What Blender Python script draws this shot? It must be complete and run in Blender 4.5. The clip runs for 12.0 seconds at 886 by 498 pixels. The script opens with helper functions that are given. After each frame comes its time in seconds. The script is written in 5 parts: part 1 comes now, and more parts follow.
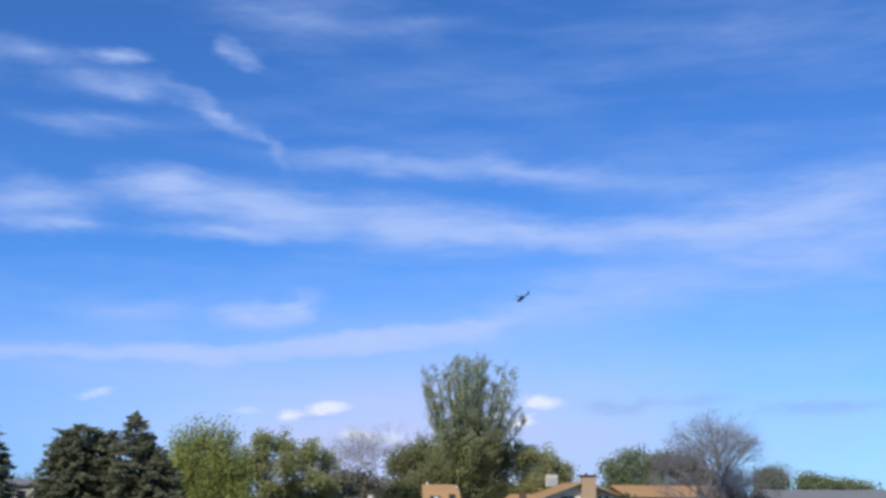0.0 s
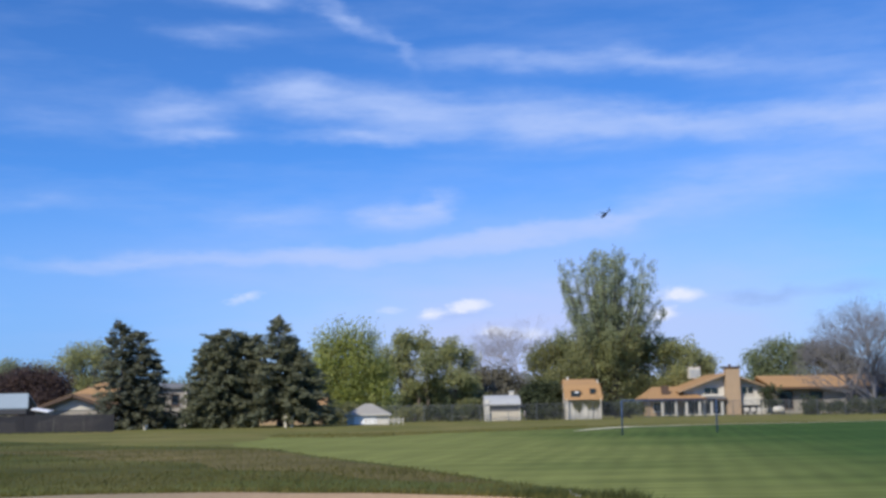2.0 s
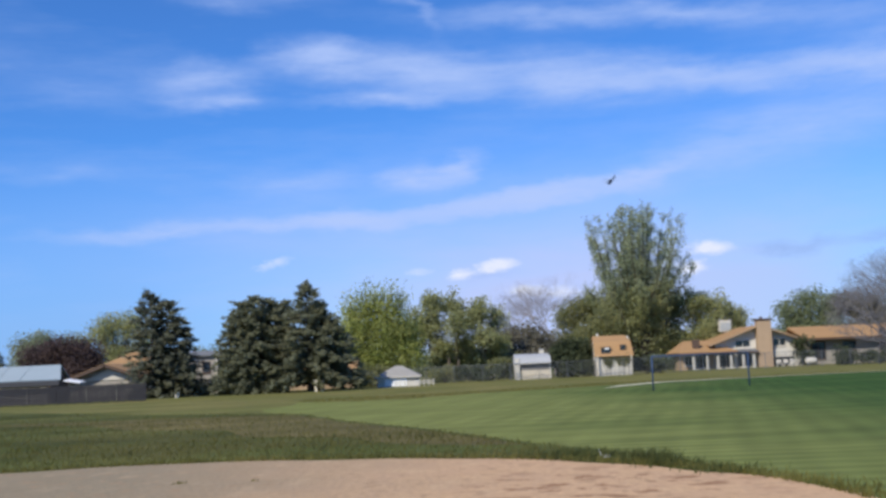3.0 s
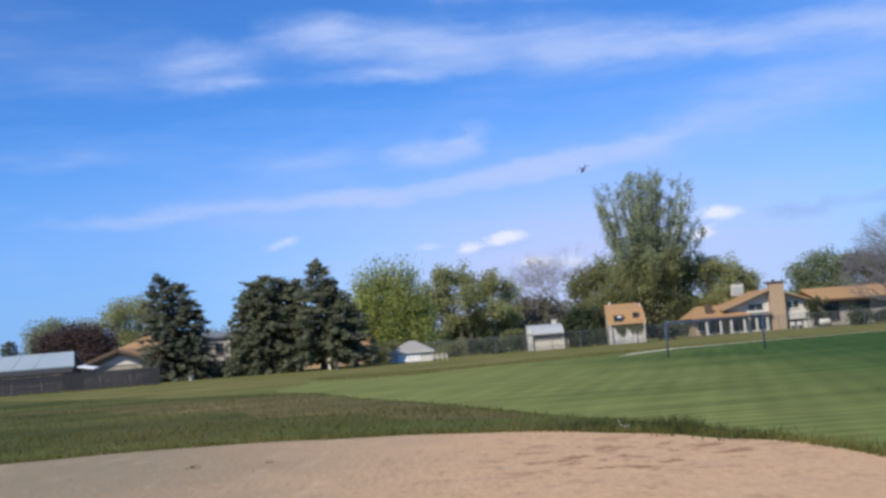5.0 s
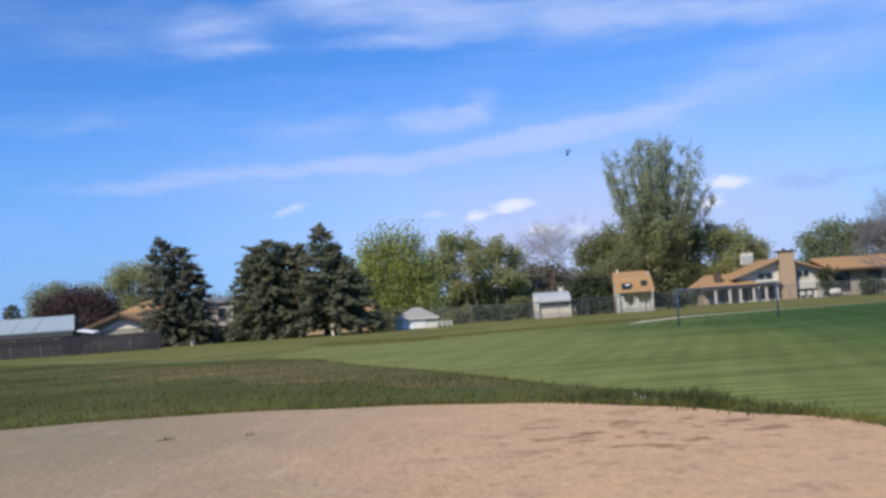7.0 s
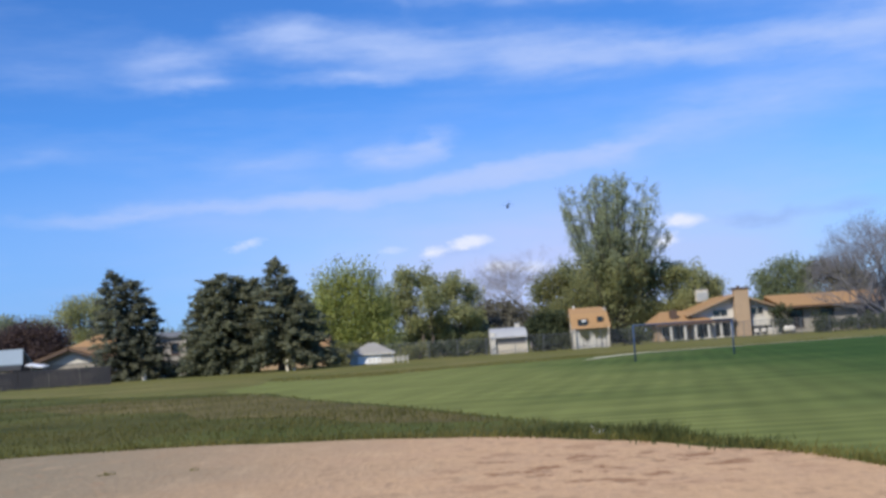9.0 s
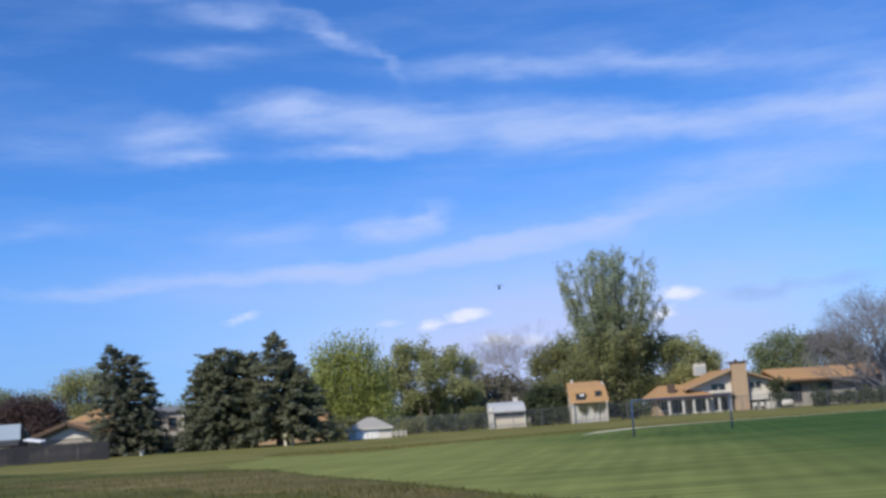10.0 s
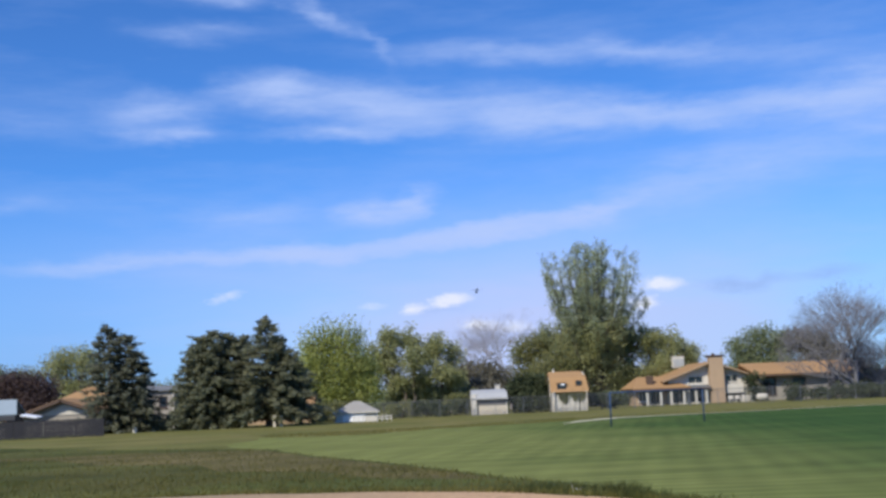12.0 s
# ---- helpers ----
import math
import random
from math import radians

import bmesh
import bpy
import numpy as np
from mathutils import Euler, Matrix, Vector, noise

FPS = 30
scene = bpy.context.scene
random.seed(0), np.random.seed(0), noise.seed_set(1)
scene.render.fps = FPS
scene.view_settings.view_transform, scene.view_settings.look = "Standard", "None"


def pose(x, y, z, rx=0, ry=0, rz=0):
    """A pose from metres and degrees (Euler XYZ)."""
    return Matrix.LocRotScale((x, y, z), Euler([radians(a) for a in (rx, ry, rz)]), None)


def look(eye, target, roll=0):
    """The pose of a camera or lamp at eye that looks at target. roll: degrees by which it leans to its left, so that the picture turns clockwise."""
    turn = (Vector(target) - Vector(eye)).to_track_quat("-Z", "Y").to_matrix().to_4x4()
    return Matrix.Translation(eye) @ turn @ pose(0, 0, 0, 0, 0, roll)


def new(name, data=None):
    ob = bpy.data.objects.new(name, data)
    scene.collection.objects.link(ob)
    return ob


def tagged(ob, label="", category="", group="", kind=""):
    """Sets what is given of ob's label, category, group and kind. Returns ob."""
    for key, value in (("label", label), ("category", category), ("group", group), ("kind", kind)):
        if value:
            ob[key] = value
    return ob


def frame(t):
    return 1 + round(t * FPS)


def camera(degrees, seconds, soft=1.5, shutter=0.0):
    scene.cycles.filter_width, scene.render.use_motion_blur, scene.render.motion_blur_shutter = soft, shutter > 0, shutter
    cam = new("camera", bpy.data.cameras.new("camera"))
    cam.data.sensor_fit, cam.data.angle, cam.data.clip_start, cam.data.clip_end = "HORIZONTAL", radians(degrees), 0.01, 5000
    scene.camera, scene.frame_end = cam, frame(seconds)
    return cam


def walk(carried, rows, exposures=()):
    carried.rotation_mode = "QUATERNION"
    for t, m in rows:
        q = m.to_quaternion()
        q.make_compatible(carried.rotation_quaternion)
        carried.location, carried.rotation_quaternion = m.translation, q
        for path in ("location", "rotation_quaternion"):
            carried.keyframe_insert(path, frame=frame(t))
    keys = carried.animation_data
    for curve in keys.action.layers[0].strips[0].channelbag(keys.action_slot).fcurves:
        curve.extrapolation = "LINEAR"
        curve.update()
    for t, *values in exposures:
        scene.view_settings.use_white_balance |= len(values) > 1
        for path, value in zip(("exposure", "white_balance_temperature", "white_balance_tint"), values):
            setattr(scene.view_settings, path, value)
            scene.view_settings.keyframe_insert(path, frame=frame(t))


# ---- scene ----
# ---- camera ----
cam = camera(40.9, 12.0, soft=3.0, shutter=0.4)
# seconds, x, y, z, yaw (to the left), pitch (up), lean (to the right)
PATH = [
    (0.0, -0.510, -2.423, 1.528, -7.577, 12.422, -0.119),
    (0.5, -0.457, -2.317, 1.561, -5.772, 11.255, -0.000),
    (1.0, -0.396, -1.977, 1.582, -3.951, 10.064, 0.221),
    (1.5, -0.250, -1.700, 1.630, -2.233, 8.777, 0.423),
    (2.0, -0.150, -1.500, 1.675, -0.912, 7.532, 0.985),
    (2.5, -0.030, -1.200, 1.715, 0.005, 6.483, 1.844),
    (3.0, -0.000, -0.950, 1.720, 0.476, 5.673, 2.522),
    (5.0, -0.020, -0.500, 1.720, 0.993, 4.456, 4.455),
    (5.5, -0.020, -0.100, 1.710, 1.207, 4.221, 4.464),
    (6.0, -0.010, 0.400, 1.690, 1.393, 3.795, 4.075),
    (6.5, 0.012, 0.870, 1.672, 1.546, 3.377, 4.018),
    (8.3, 0.080, 2.000, 1.545, 0.051, 2.133, 3.859),
    (8.5, 0.080, 1.950, 1.545, -0.279, 2.504, 3.884),
    (9.0, 0.060, 1.800, 1.550, -0.763, 4.523, 3.770),
    (9.5, 0.030, 1.600, 1.570, -0.975, 6.669, 3.789),
    (10.0, -0.060, 1.100, 1.620, -1.138, 8.024, 3.825),
    (10.5, -0.223, 0.065, 1.661, -1.534, 8.744, 3.744),
    (11.0, -0.356, -1.011, 1.695, -2.054, 8.421, 3.535),
    (11.5, -0.455, -1.768, 1.743, -2.124, 6.940, 2.965),
    (12.0, -0.517, -2.196, 1.788, -1.856, 7.239, 2.435),
]


def stand(x, y, z, yaw, pitch, lean):
    a, b = radians(yaw), radians(pitch)
    ahead = Vector((-math.sin(a) * math.cos(b), math.cos(a) * math.cos(b), math.sin(b)))
    eye = Vector((x, y, z))
    return look(eye, eye + ahead, -lean)


walk(cam, [(t, stand(*p)) for t, *p in PATH])

# ---- sky, sun ----
SUN_TO = Vector((-0.58, -0.80, 0.82)).normalized()
sun = new("sun", bpy.data.lights.new("sun", "SUN"))
sun.data.energy, sun.data.angle, sun.data.color = 4.9, radians(0.6), (1.0, 0.93, 0.80)
sun.matrix_world = look(SUN_TO * 50, (0, 0, 0))

world = bpy.data.worlds.new("sky")
scene.world = world
world.use_nodes = True
wn, wl = world.node_tree.nodes, world.node_tree.links
wn.clear()


def wnode(kind, **sets):
    n = wn.new(kind)
    for k, v in sets.items():
        if k == "operation":
            n.operation = v
        elif k == "sky_type":
            n.sky_type = v
        elif k == "gradient_type":
            n.gradient_type = v
        elif k == "vector_type":
            n.vector_type = v
        elif k == "blend_type":
            n.blend_type = v
    return n


def wmath(op, a, b=None, c=None, clamp=False):
    n = wn.new("ShaderNodeMath")
    n.operation, n.use_clamp = op, clamp
    for i, v in enumerate((a, b, c)):
        if v is None:
            continue
        if isinstance(v, (int, float)):
            n.inputs[i].default_value = v
        else:
            wl.new(v, n.inputs[i])
    return n.outputs[0]


def wmix(fac, a, b):
    n = wn.new("ShaderNodeMix")
    n.data_type = "RGBA"
    for i, v in ((0, fac), (6, a), (7, b)):
        if isinstance(v, (int, float)):
            n.inputs[i].default_value = v
        elif isinstance(v, tuple):
            n.inputs[i].default_value = (*v, 1)
        else:
            wl.new(v, n.inputs[i])
    return n.outputs[2]


SKY_STRENGTH = 0.1
nish = wnode("ShaderNodeTexSky", sky_type="NISHITA")
nish.sun_disc = False
nish.sun_elevation = math.asin(SUN_TO.z)
nish.sun_rotation = math.atan2(SUN_TO.x, SUN_TO.y)
nish.altitude, nish.air_density, nish.dust_density, nish.ozone_density = 1300, 1.0, 0.4, 3.0
tint = wn.new("ShaderNodeVectorMath")
tint.operation = "MULTIPLY"
tint.inputs[1].default_value = SKY_TINT = (0.45, 0.91, 1.54)
wl.new(nish.outputs[0], tint.inputs[0])

geo = wn.new("ShaderNodeTexCoord")
xyz = wn.new("ShaderNodeSeparateXYZ")
wl.new(geo.outputs["Generated"], xyz.inputs[0])
azim = wmath("MULTIPLY", wmath("ARCTAN2", xyz.outputs[0], xyz.outputs[1]), 57.2958)
elev = wmath("MULTIPLY", wmath("ARCSINE", xyz.outputs[2]), 57.2958)
uv = wn.new("ShaderNodeCombineXYZ")
wl.new(azim, uv.inputs[0])
wl.new(elev, uv.inputs[1])


def sky_noise(sx, sy, detail, rough, shift=0.0, turn=0.0):
    m = wn.new("ShaderNodeMapping")
    m.inputs["Scale"].default_value = (sx, sy, 1)
    m.inputs["Location"].default_value = (shift, shift * 0.7, 0)
    m.inputs["Rotation"].default_value = (0, 0, radians(turn))
    wl.new(uv.outputs[0], m.inputs[0])
    n = wn.new("ShaderNodeTexNoise")
    n.inputs["Scale"].default_value, n.inputs["Detail"].default_value, n.inputs["Roughness"].default_value = 1, detail, rough
    wl.new(m.outputs[0], n.inputs["Vector"])
    return n


warp = sky_noise(0.22, 0.55, 5, 0.6, 3.1)
off = wn.new("ShaderNodeVectorMath")
off.operation = "SUBTRACT"
wl.new(warp.outputs["Color"], off.inputs[0])
off.inputs[1].default_value = (0.5, 0.5, 0.5)
bent = wn.new("ShaderNodeVectorMath")
bent.operation = "MULTIPLY_ADD"
wl.new(off.outputs[0], bent.inputs[0])
bent.inputs[1].default_value = (5.0, 1.7, 0)
wl.new(uv.outputs[0], bent.inputs[2])


def streaks(rows, vector, kind):
    """Soft elongated clouds: azimuth, elevation, half width, half height (degrees), tilt, density."""
    total = None
    for u, v, a, b, tilt, dense in rows:
        m = wn.new("ShaderNodeMapping")
        m.vector_type = "TEXTURE"
        m.inputs["Location"].default_value = (u, v, 0)
        m.inputs["Rotation"].default_value = (0, 0, radians(tilt))
        m.inputs["Scale"].default_value = (a, b, 1)
        wl.new(vector, m.inputs[0])
        g = wn.new("ShaderNodeTexGradient")
        g.gradient_type = kind
        wl.new(m.outputs[0], g.inputs[0])
        total = wmath("MULTIPLY_ADD", g.outputs["Fac"], dense, total if total else 0.0)
    return total


CIRRUS = [
    (-6, 14.9, 4.5, 1.50, -3, 1.20), (-1.5, 14.2, 6.5, 1.88, -8, 1.00), (6, 13.5, 9, 1.88, -5, 1.10), (12, 13.15, 9, 1.12, -1, 0.90),
    (20, 13.1, 10, 1.25, 2, 0.90), (25.5, 14, 9, 2.0, 13, 0.85), (-3, 13, 6, 0.75, -1, 0.80), (-11.5, 14, 4.5, 1.25, 2, 0.68),
    (-11, 12.9, 3.5, 0.75, 0, 0.70), (-17, 13.3, 6, 1.25, 3, 0.14), (5, 16.5, 9, 0.88, 0, 0.45), (12, 16.1, 8, 1.00, -6, 0.6),
    (19, 15.1, 9, 2.50, -4, 0.25), (-8.5, 19.5, 4.5, 0.88, 0, 0.60), (-3.8, 18.5, 4, 0.75, -28, 0.48), (-1, 17, 2.4, 0.65, -52, 0.25),
    (-8.7, 20.8, 1.9, 0.75, 0, 1.00), (-2.6, 21.4, 1.5, 0.62, -8, 0.62), (-0.5, 23.4, 6, 1.50, 0, 0.25), (6, 23.2, 6, 1.00, 0, 0.22),
    (22, 22.3, 7, 1.25, 0, 0.12), (-12.5, 20.6, 5, 1.00, 0, 0.40), (-10, 17.7, 5, 0.88, 0, 0.35), (-1.2, 9.15, 3.2, 0.95, 0, 1.2), (0.8, 9.6, 2.0, 0.9, 14, 1.1),
    (-7.5, 9, 5, 1.25, 0, 0.35), (-14, 6.85, 8, 0.6, 2, 0.9), (-5, 7.25, 8, 0.70, 2, 2.3), (3.5, 7.8, 7, 0.80, 5, 2.8), (9.0, 8.5, 4, 0.7, 10, 1.4),
    (11, 9, 8, 1.75, 16, 0.50), (17, 10.4, 11, 2.75, 12, 0.45), (26, 11.9, 9, 2.00, 5, 0.45), (-19, 9.6, 7, 0.88, 0, 0.20),
    (28, 13, 12, 7, 0, 0.15),
]
CUMULUS = [
    (-8.6, 5.3, 1.05, 0.38, 14, 0.6), (2.1, 4.75, 1.35, 0.42, 6, 1.3), (0.3, 4.38, 0.9, 0.34, 6, 1.2), (12.2, 5.05, 1.25, 0.48, 0, 1.4),
    (11.3, 4.15, 0.95, 0.42, 8, 1.3), (3.3, 3.5, 1.1, 0.42, 0, 1.1), (5.0, 3.4, 1.4, 0.4, 0, 0.8),
    (-1.6, 4.6, 0.9, 0.24, 0, 0.4),
]
fine = sky_noise(0.28, 1.5, 8, 0.62, 9.3, -6)
wide = sky_noise(0.06, 0.30, 6, 0.6, 1.7, -4)
thin = wmath("MULTIPLY", wmath("SUBTRACT", wide.outputs["Fac"], 0.45, clamp=True), 1.6)
veil = wmath("ADD", streaks(CIRRUS, bent.outputs[0], "QUADRATIC_SPHERE"), wmath("MULTIPLY", thin, 0.3))
veil = wmath("MULTIPLY", veil, wmath("MULTIPLY_ADD", fine.outputs["Fac"], 2.3, -0.18))
veil = wmath("MULTIPLY", wmath("SUBTRACT", 1.0, wmath("POWER", 2.718, wmath("MULTIPLY", veil, -1.7))), 0.92)
haze = wmath("MULTIPLY", streaks([(8, 2.0, 35, 11.5, 0, 1.4), (30, 4.0, 34, 13.0, 0, 0.2), (-11, 6.5, 18, 4, 0, 0.14)], bent.outputs[0], "QUADRATIC_SPHERE"), wmath("MULTIPLY_ADD", wide.outputs["Fac"], 0.6, 0.7))
haze = wmath("MINIMUM", haze, 0.86)
puff_noise = sky_noise(0.9, 2.0, 7, 0.68, 5.0)
curl = wn.new("ShaderNodeVectorMath")
curl.operation = "SUBTRACT"
wl.new(puff_noise.outputs["Color"], curl.inputs[0])
curl.inputs[1].default_value = (0.5, 0.5, 0.5)
curled = wn.new("ShaderNodeVectorMath")
curled.operation = "MULTIPLY_ADD"
wl.new(curl.outputs[0], curled.inputs[0])
curled.inputs[1].default_value = (2.2, 0.75, 0)
wl.new(uv.outputs[0], curled.inputs[2])
puff = wmath("MULTIPLY", streaks(CUMULUS, curled.outputs[0], "SPHERICAL"), wmath("MULTIPLY_ADD", puff_noise.outputs["Fac"], 1.6, 0.2))
puff = wmath("MULTIPLY", wmath("SUBTRACT", puff, 0.08, clamp=True), 1.2, clamp=True)
puff = wmath("MULTIPLY", puff, 0.9)
DULL = [(15.6, 4.75, 2.0, 0.5, -6, 0.9), (17.2, 4.95, 1.4, 0.4, 8, 0.7), (19.8, 5.05, 2.2, 0.4, 4, 0.8), (24.2, 4.65, 2.6, 0.4, 3, 0.9), (26.5, 4.6, 2.4, 0.4, 6, 0.8), (30, 4.4, 2.6, 0.4, 0, 0.6), (1.5, 4.35, 2.2, 0.3, 4, 0.4)]
dull = wmath("MULTIPLY", wmath("MULTIPLY", streaks(DULL, curled.outputs[0], "SPHERICAL"), wmath("MULTIPLY_ADD", puff_noise.outputs["Fac"], 1.6, 0.2), clamp=True), 0.55)
k = 1 / SKY_STRENGTH
east = wmath("MULTIPLY_ADD", azim, 1 / 15, -7 / 15, clamp=True)
colour = wmix(haze, tint.outputs[0], wmix(east, (0.545 * k, 0.60 * k, 0.93 * k), (0.43 * k, 0.585 * k, 0.93 * k)))
west = wmath("MULTIPLY", wmath("MULTIPLY_ADD", azim, -1 / 12, -4 / 12, clamp=True), wmath("MULTIPLY_ADD", elev, -1 / 11, 1.0, clamp=True))
colour = wmix(wmath("MULTIPLY", west, 0.85), colour, (0.25 * k, 0.43 * k, 0.86 * k))
colour = wmix(veil, colour, (0.46 * k, 0.60 * k, 0.98 * k))
colour = wmix(dull, colour, (0.27 * k, 0.41 * k, 0.78 * k))
colour = wmix(puff, colour, (0.82 * k, 0.86 * k, 1.0 * k))
back = wn.new("ShaderNodeBackground")
back.inputs[1].default_value = SKY_STRENGTH
wl.new(colour, back.inputs[0])
wo = wn.new("ShaderNodeOutputWorld")
wl.new(back.outputs[0], wo.inputs[0])


# ---- materials ----
def surface(name, base, rough=0.75, metal=0.0, grain=(8, 0.15), stain=(0.7, 0.15), bump=0.15, per_piece=0.0, through_light=0.0, second=None, stretch=(1, 1, 1), spec=0.3):
    """A painted, woody, leafy or earthy surface with fine grain, wide stains and relief; second: a colour that the stains bring in."""
    m = bpy.data.materials.new(name)
    m.use_nodes = True
    n, l = m.node_tree.nodes, m.node_tree.links
    n.clear()
    out = n.new("ShaderNodeOutputMaterial")
    bsdf = n.new("ShaderNodeBsdfPrincipled")
    bsdf.inputs["Roughness"].default_value, bsdf.inputs["Metallic"].default_value = rough, metal
    bsdf.inputs["Specular IOR Level"].default_value = spec
    co = n.new("ShaderNodeTexCoord")
    mp = n.new("ShaderNodeMapping")
    mp.inputs["Scale"].default_value = stretch
    l.new(co.outputs["Object"], mp.inputs[0])

    def tex(scale, detail):
        t = n.new("ShaderNodeTexNoise")
        t.inputs["Scale"].default_value, t.inputs["Detail"].default_value, t.inputs["Roughness"].default_value = scale, detail, 0.6
        l.new(mp.outputs[0], t.inputs["Vector"])
        return t.outputs["Fac"]

    def calc(op, a, b, c=0.0):
        q = n.new("ShaderNodeMath")
        q.operation = op
        for i, v in enumerate((a, b, c)):
            if isinstance(v, (int, float)):
                q.inputs[i].default_value = v
            else:
                l.new(v, q.inputs[i])
        return q.outputs[0]

    g, s = tex(grain[0], 5), tex(stain[0], 4)
    f = calc("MULTIPLY_ADD", g, 2 * grain[1], 1 - grain[1])
    f = calc("MULTIPLY", f, calc("MULTIPLY_ADD", s, 2 * stain[1], 1 - stain[1]))
    if per_piece:
        r = n.new("ShaderNodeNewGeometry")
        f = calc("MULTIPLY", f, calc("MULTIPLY_ADD", r.outputs["Random Per Island"], 2 * per_piece, 1 - per_piece))
    mix = n.new("ShaderNodeMix")
    mix.data_type = "RGBA"
    mix.inputs[6].default_value, mix.inputs[7].default_value = (*base, 1), (*(second or base), 1)
    ramp = n.new("ShaderNodeMapRange")
    ramp.inputs[1].default_value, ramp.inputs[2].default_value = 0.42, 0.62
    l.new(s, ramp.inputs[0])
    l.new(ramp.outputs[0], mix.inputs[0])
    sc = n.new("ShaderNodeVectorMath")
    sc.operation = "SCALE"
    l.new(mix.outputs[2], sc.inputs[0])
    l.new(f, sc.inputs["Scale"])
    l.new(sc.outputs[0], bsdf.inputs["Base Color"])
    if bump:
        b = n.new("ShaderNodeBump")
        b.inputs["Strength"].default_value, b.inputs["Distance"].default_value = bump, 0.03
        l.new(g, b.inputs["Height"])
        l.new(b.outputs[0], bsdf.inputs["Normal"])
    if through_light:
        tr = n.new("ShaderNodeBsdfTranslucent")
        l.new(sc.outputs[0], tr.inputs[0])
        ms = n.new("ShaderNodeMixShader")
        ms.inputs[0].default_value = through_light
        l.new(bsdf.outputs[0], ms.inputs[1])
        l.new(tr.outputs[0], ms.inputs[2])
        l.new(ms.outputs[0], out.inputs[0])
    else:
        l.new(bsdf.outputs[0], out.inputs[0])
    return m


def leafy(name, base, second=None, per_piece=0.25, light=0.55):
    return surface(name, base, 0.65, grain=(1.2, 0.2), stain=(0.35, 0.2), bump=0, per_piece=per_piece, through_light=light, second=second, spec=0.2)


def glass(name, colour):
    m = surface(name, colour, 0.08, grain=(0.5, 0.2), stain=(0.3, 0.3), bump=0, spec=0.5)
    return m


def drift(m, x0, x1, colour, wander=16, scale=0.09):
    """Lets a ground's colour pass over, from x0 to x1, into another colour, along a wandering line."""
    n, l = m.node_tree.nodes, m.node_tree.links
    sc = next(q for q in n if q.type == "VECT_MATH" and q.operation == "SCALE" and q.inputs[0].links[0].from_node.type == "MIX")
    source = sc.inputs[0].links[0].from_socket
    co = n.new("ShaderNodeTexCoord")
    sx = n.new("ShaderNodeSeparateXYZ")
    l.new(co.outputs["Object"], sx.inputs[0])
    wob = n.new("ShaderNodeTexNoise")
    wob.inputs["Scale"].default_value = scale
    l.new(co.outputs["Object"], wob.inputs["Vector"])
    add = n.new("ShaderNodeMath")
    add.operation = "MULTIPLY_ADD"
    l.new(wob.outputs["Fac"], add.inputs[0])
    add.inputs[1].default_value = wander
    l.new(sx.outputs[0], add.inputs[2])
    rg = n.new("ShaderNodeMapRange")
    rg.interpolation_type = "SMOOTHSTEP"
    rg.inputs[1].default_value, rg.inputs[2].default_value = x0 + wander / 2, x1 + wander / 2
    l.new(add.outputs[0], rg.inputs[0])
    mx = n.new("ShaderNodeMix")
    mx.data_type = "RGBA"
    l.new(rg.outputs[0], mx.inputs[0])
    l.new(source, mx.inputs[6])
    mx.inputs[7].default_value = (*colour, 1)
    l.new(mx.outputs[2], sc.inputs[0])


def turf(name, base, second, stripes, stretch=(1, 0.55, 1)):
    """Grass seen from afar; stripes: rows of turn, period in metres and strength, left by the mower."""
    m = surface(name, base, 0.9, grain=(3.0, 0.35), stain=(0.16, 0.3), bump=0.6, second=second, stretch=stretch, spec=0.05)
    n, l = m.node_tree.nodes, m.node_tree.links
    bsdf = next(q for q in n if q.type == "BSDF_PRINCIPLED")
    link = bsdf.inputs["Base Color"].links[0]
    source = link.from_socket
    co = n.new("ShaderNodeTexCoord")
    for turn, period, strength in stripes:
        mp = n.new("ShaderNodeMapping")
        mp.inputs["Rotation"].default_value = (0, 0, radians(turn))
        l.new(co.outputs["Object"], mp.inputs[0])
        w = n.new("ShaderNodeTexWave")
        w.inputs["Scale"].default_value = 0.314 / period
        w.inputs["Distortion"].default_value, w.inputs["Detail"].default_value, w.inputs["Detail Scale"].default_value = 2.4, 4, 0.35
        l.new(mp.outputs[0], w.inputs[0])
        q = n.new("ShaderNodeMath")
        q.operation = "MULTIPLY_ADD"
        patch = n.new("ShaderNodeTexNoise")
        patch.inputs["Scale"].default_value, patch.inputs["Detail"].default_value = 0.09 + 0.02 * period, 4
        l.new(mp.outputs[0], patch.inputs["Vector"])
        show = n.new("ShaderNodeMapRange")
        show.inputs[1].default_value, show.inputs[2].default_value, show.inputs[4].default_value = 0.36, 0.64, 2.8 * strength
        l.new(patch.outputs["Fac"], show.inputs[0])
        centred = n.new("ShaderNodeMath")
        centred.operation = "SUBTRACT"
        l.new(w.outputs["Fac"], centred.inputs[0])
        centred.inputs[1].default_value = 0.5
        l.new(centred.outputs[0], q.inputs[0])
        l.new(show.outputs[0], q.inputs[1])
        q.inputs[2].default_value = 1.0
        v = n.new("ShaderNodeVectorMath")
        v.operation = "SCALE"
        l.new(source, v.inputs[0])
        l.new(q.outputs[0], v.inputs["Scale"])
        source = v.outputs[0]
    l.new(source, bsdf.inputs["Base Color"])
    return m


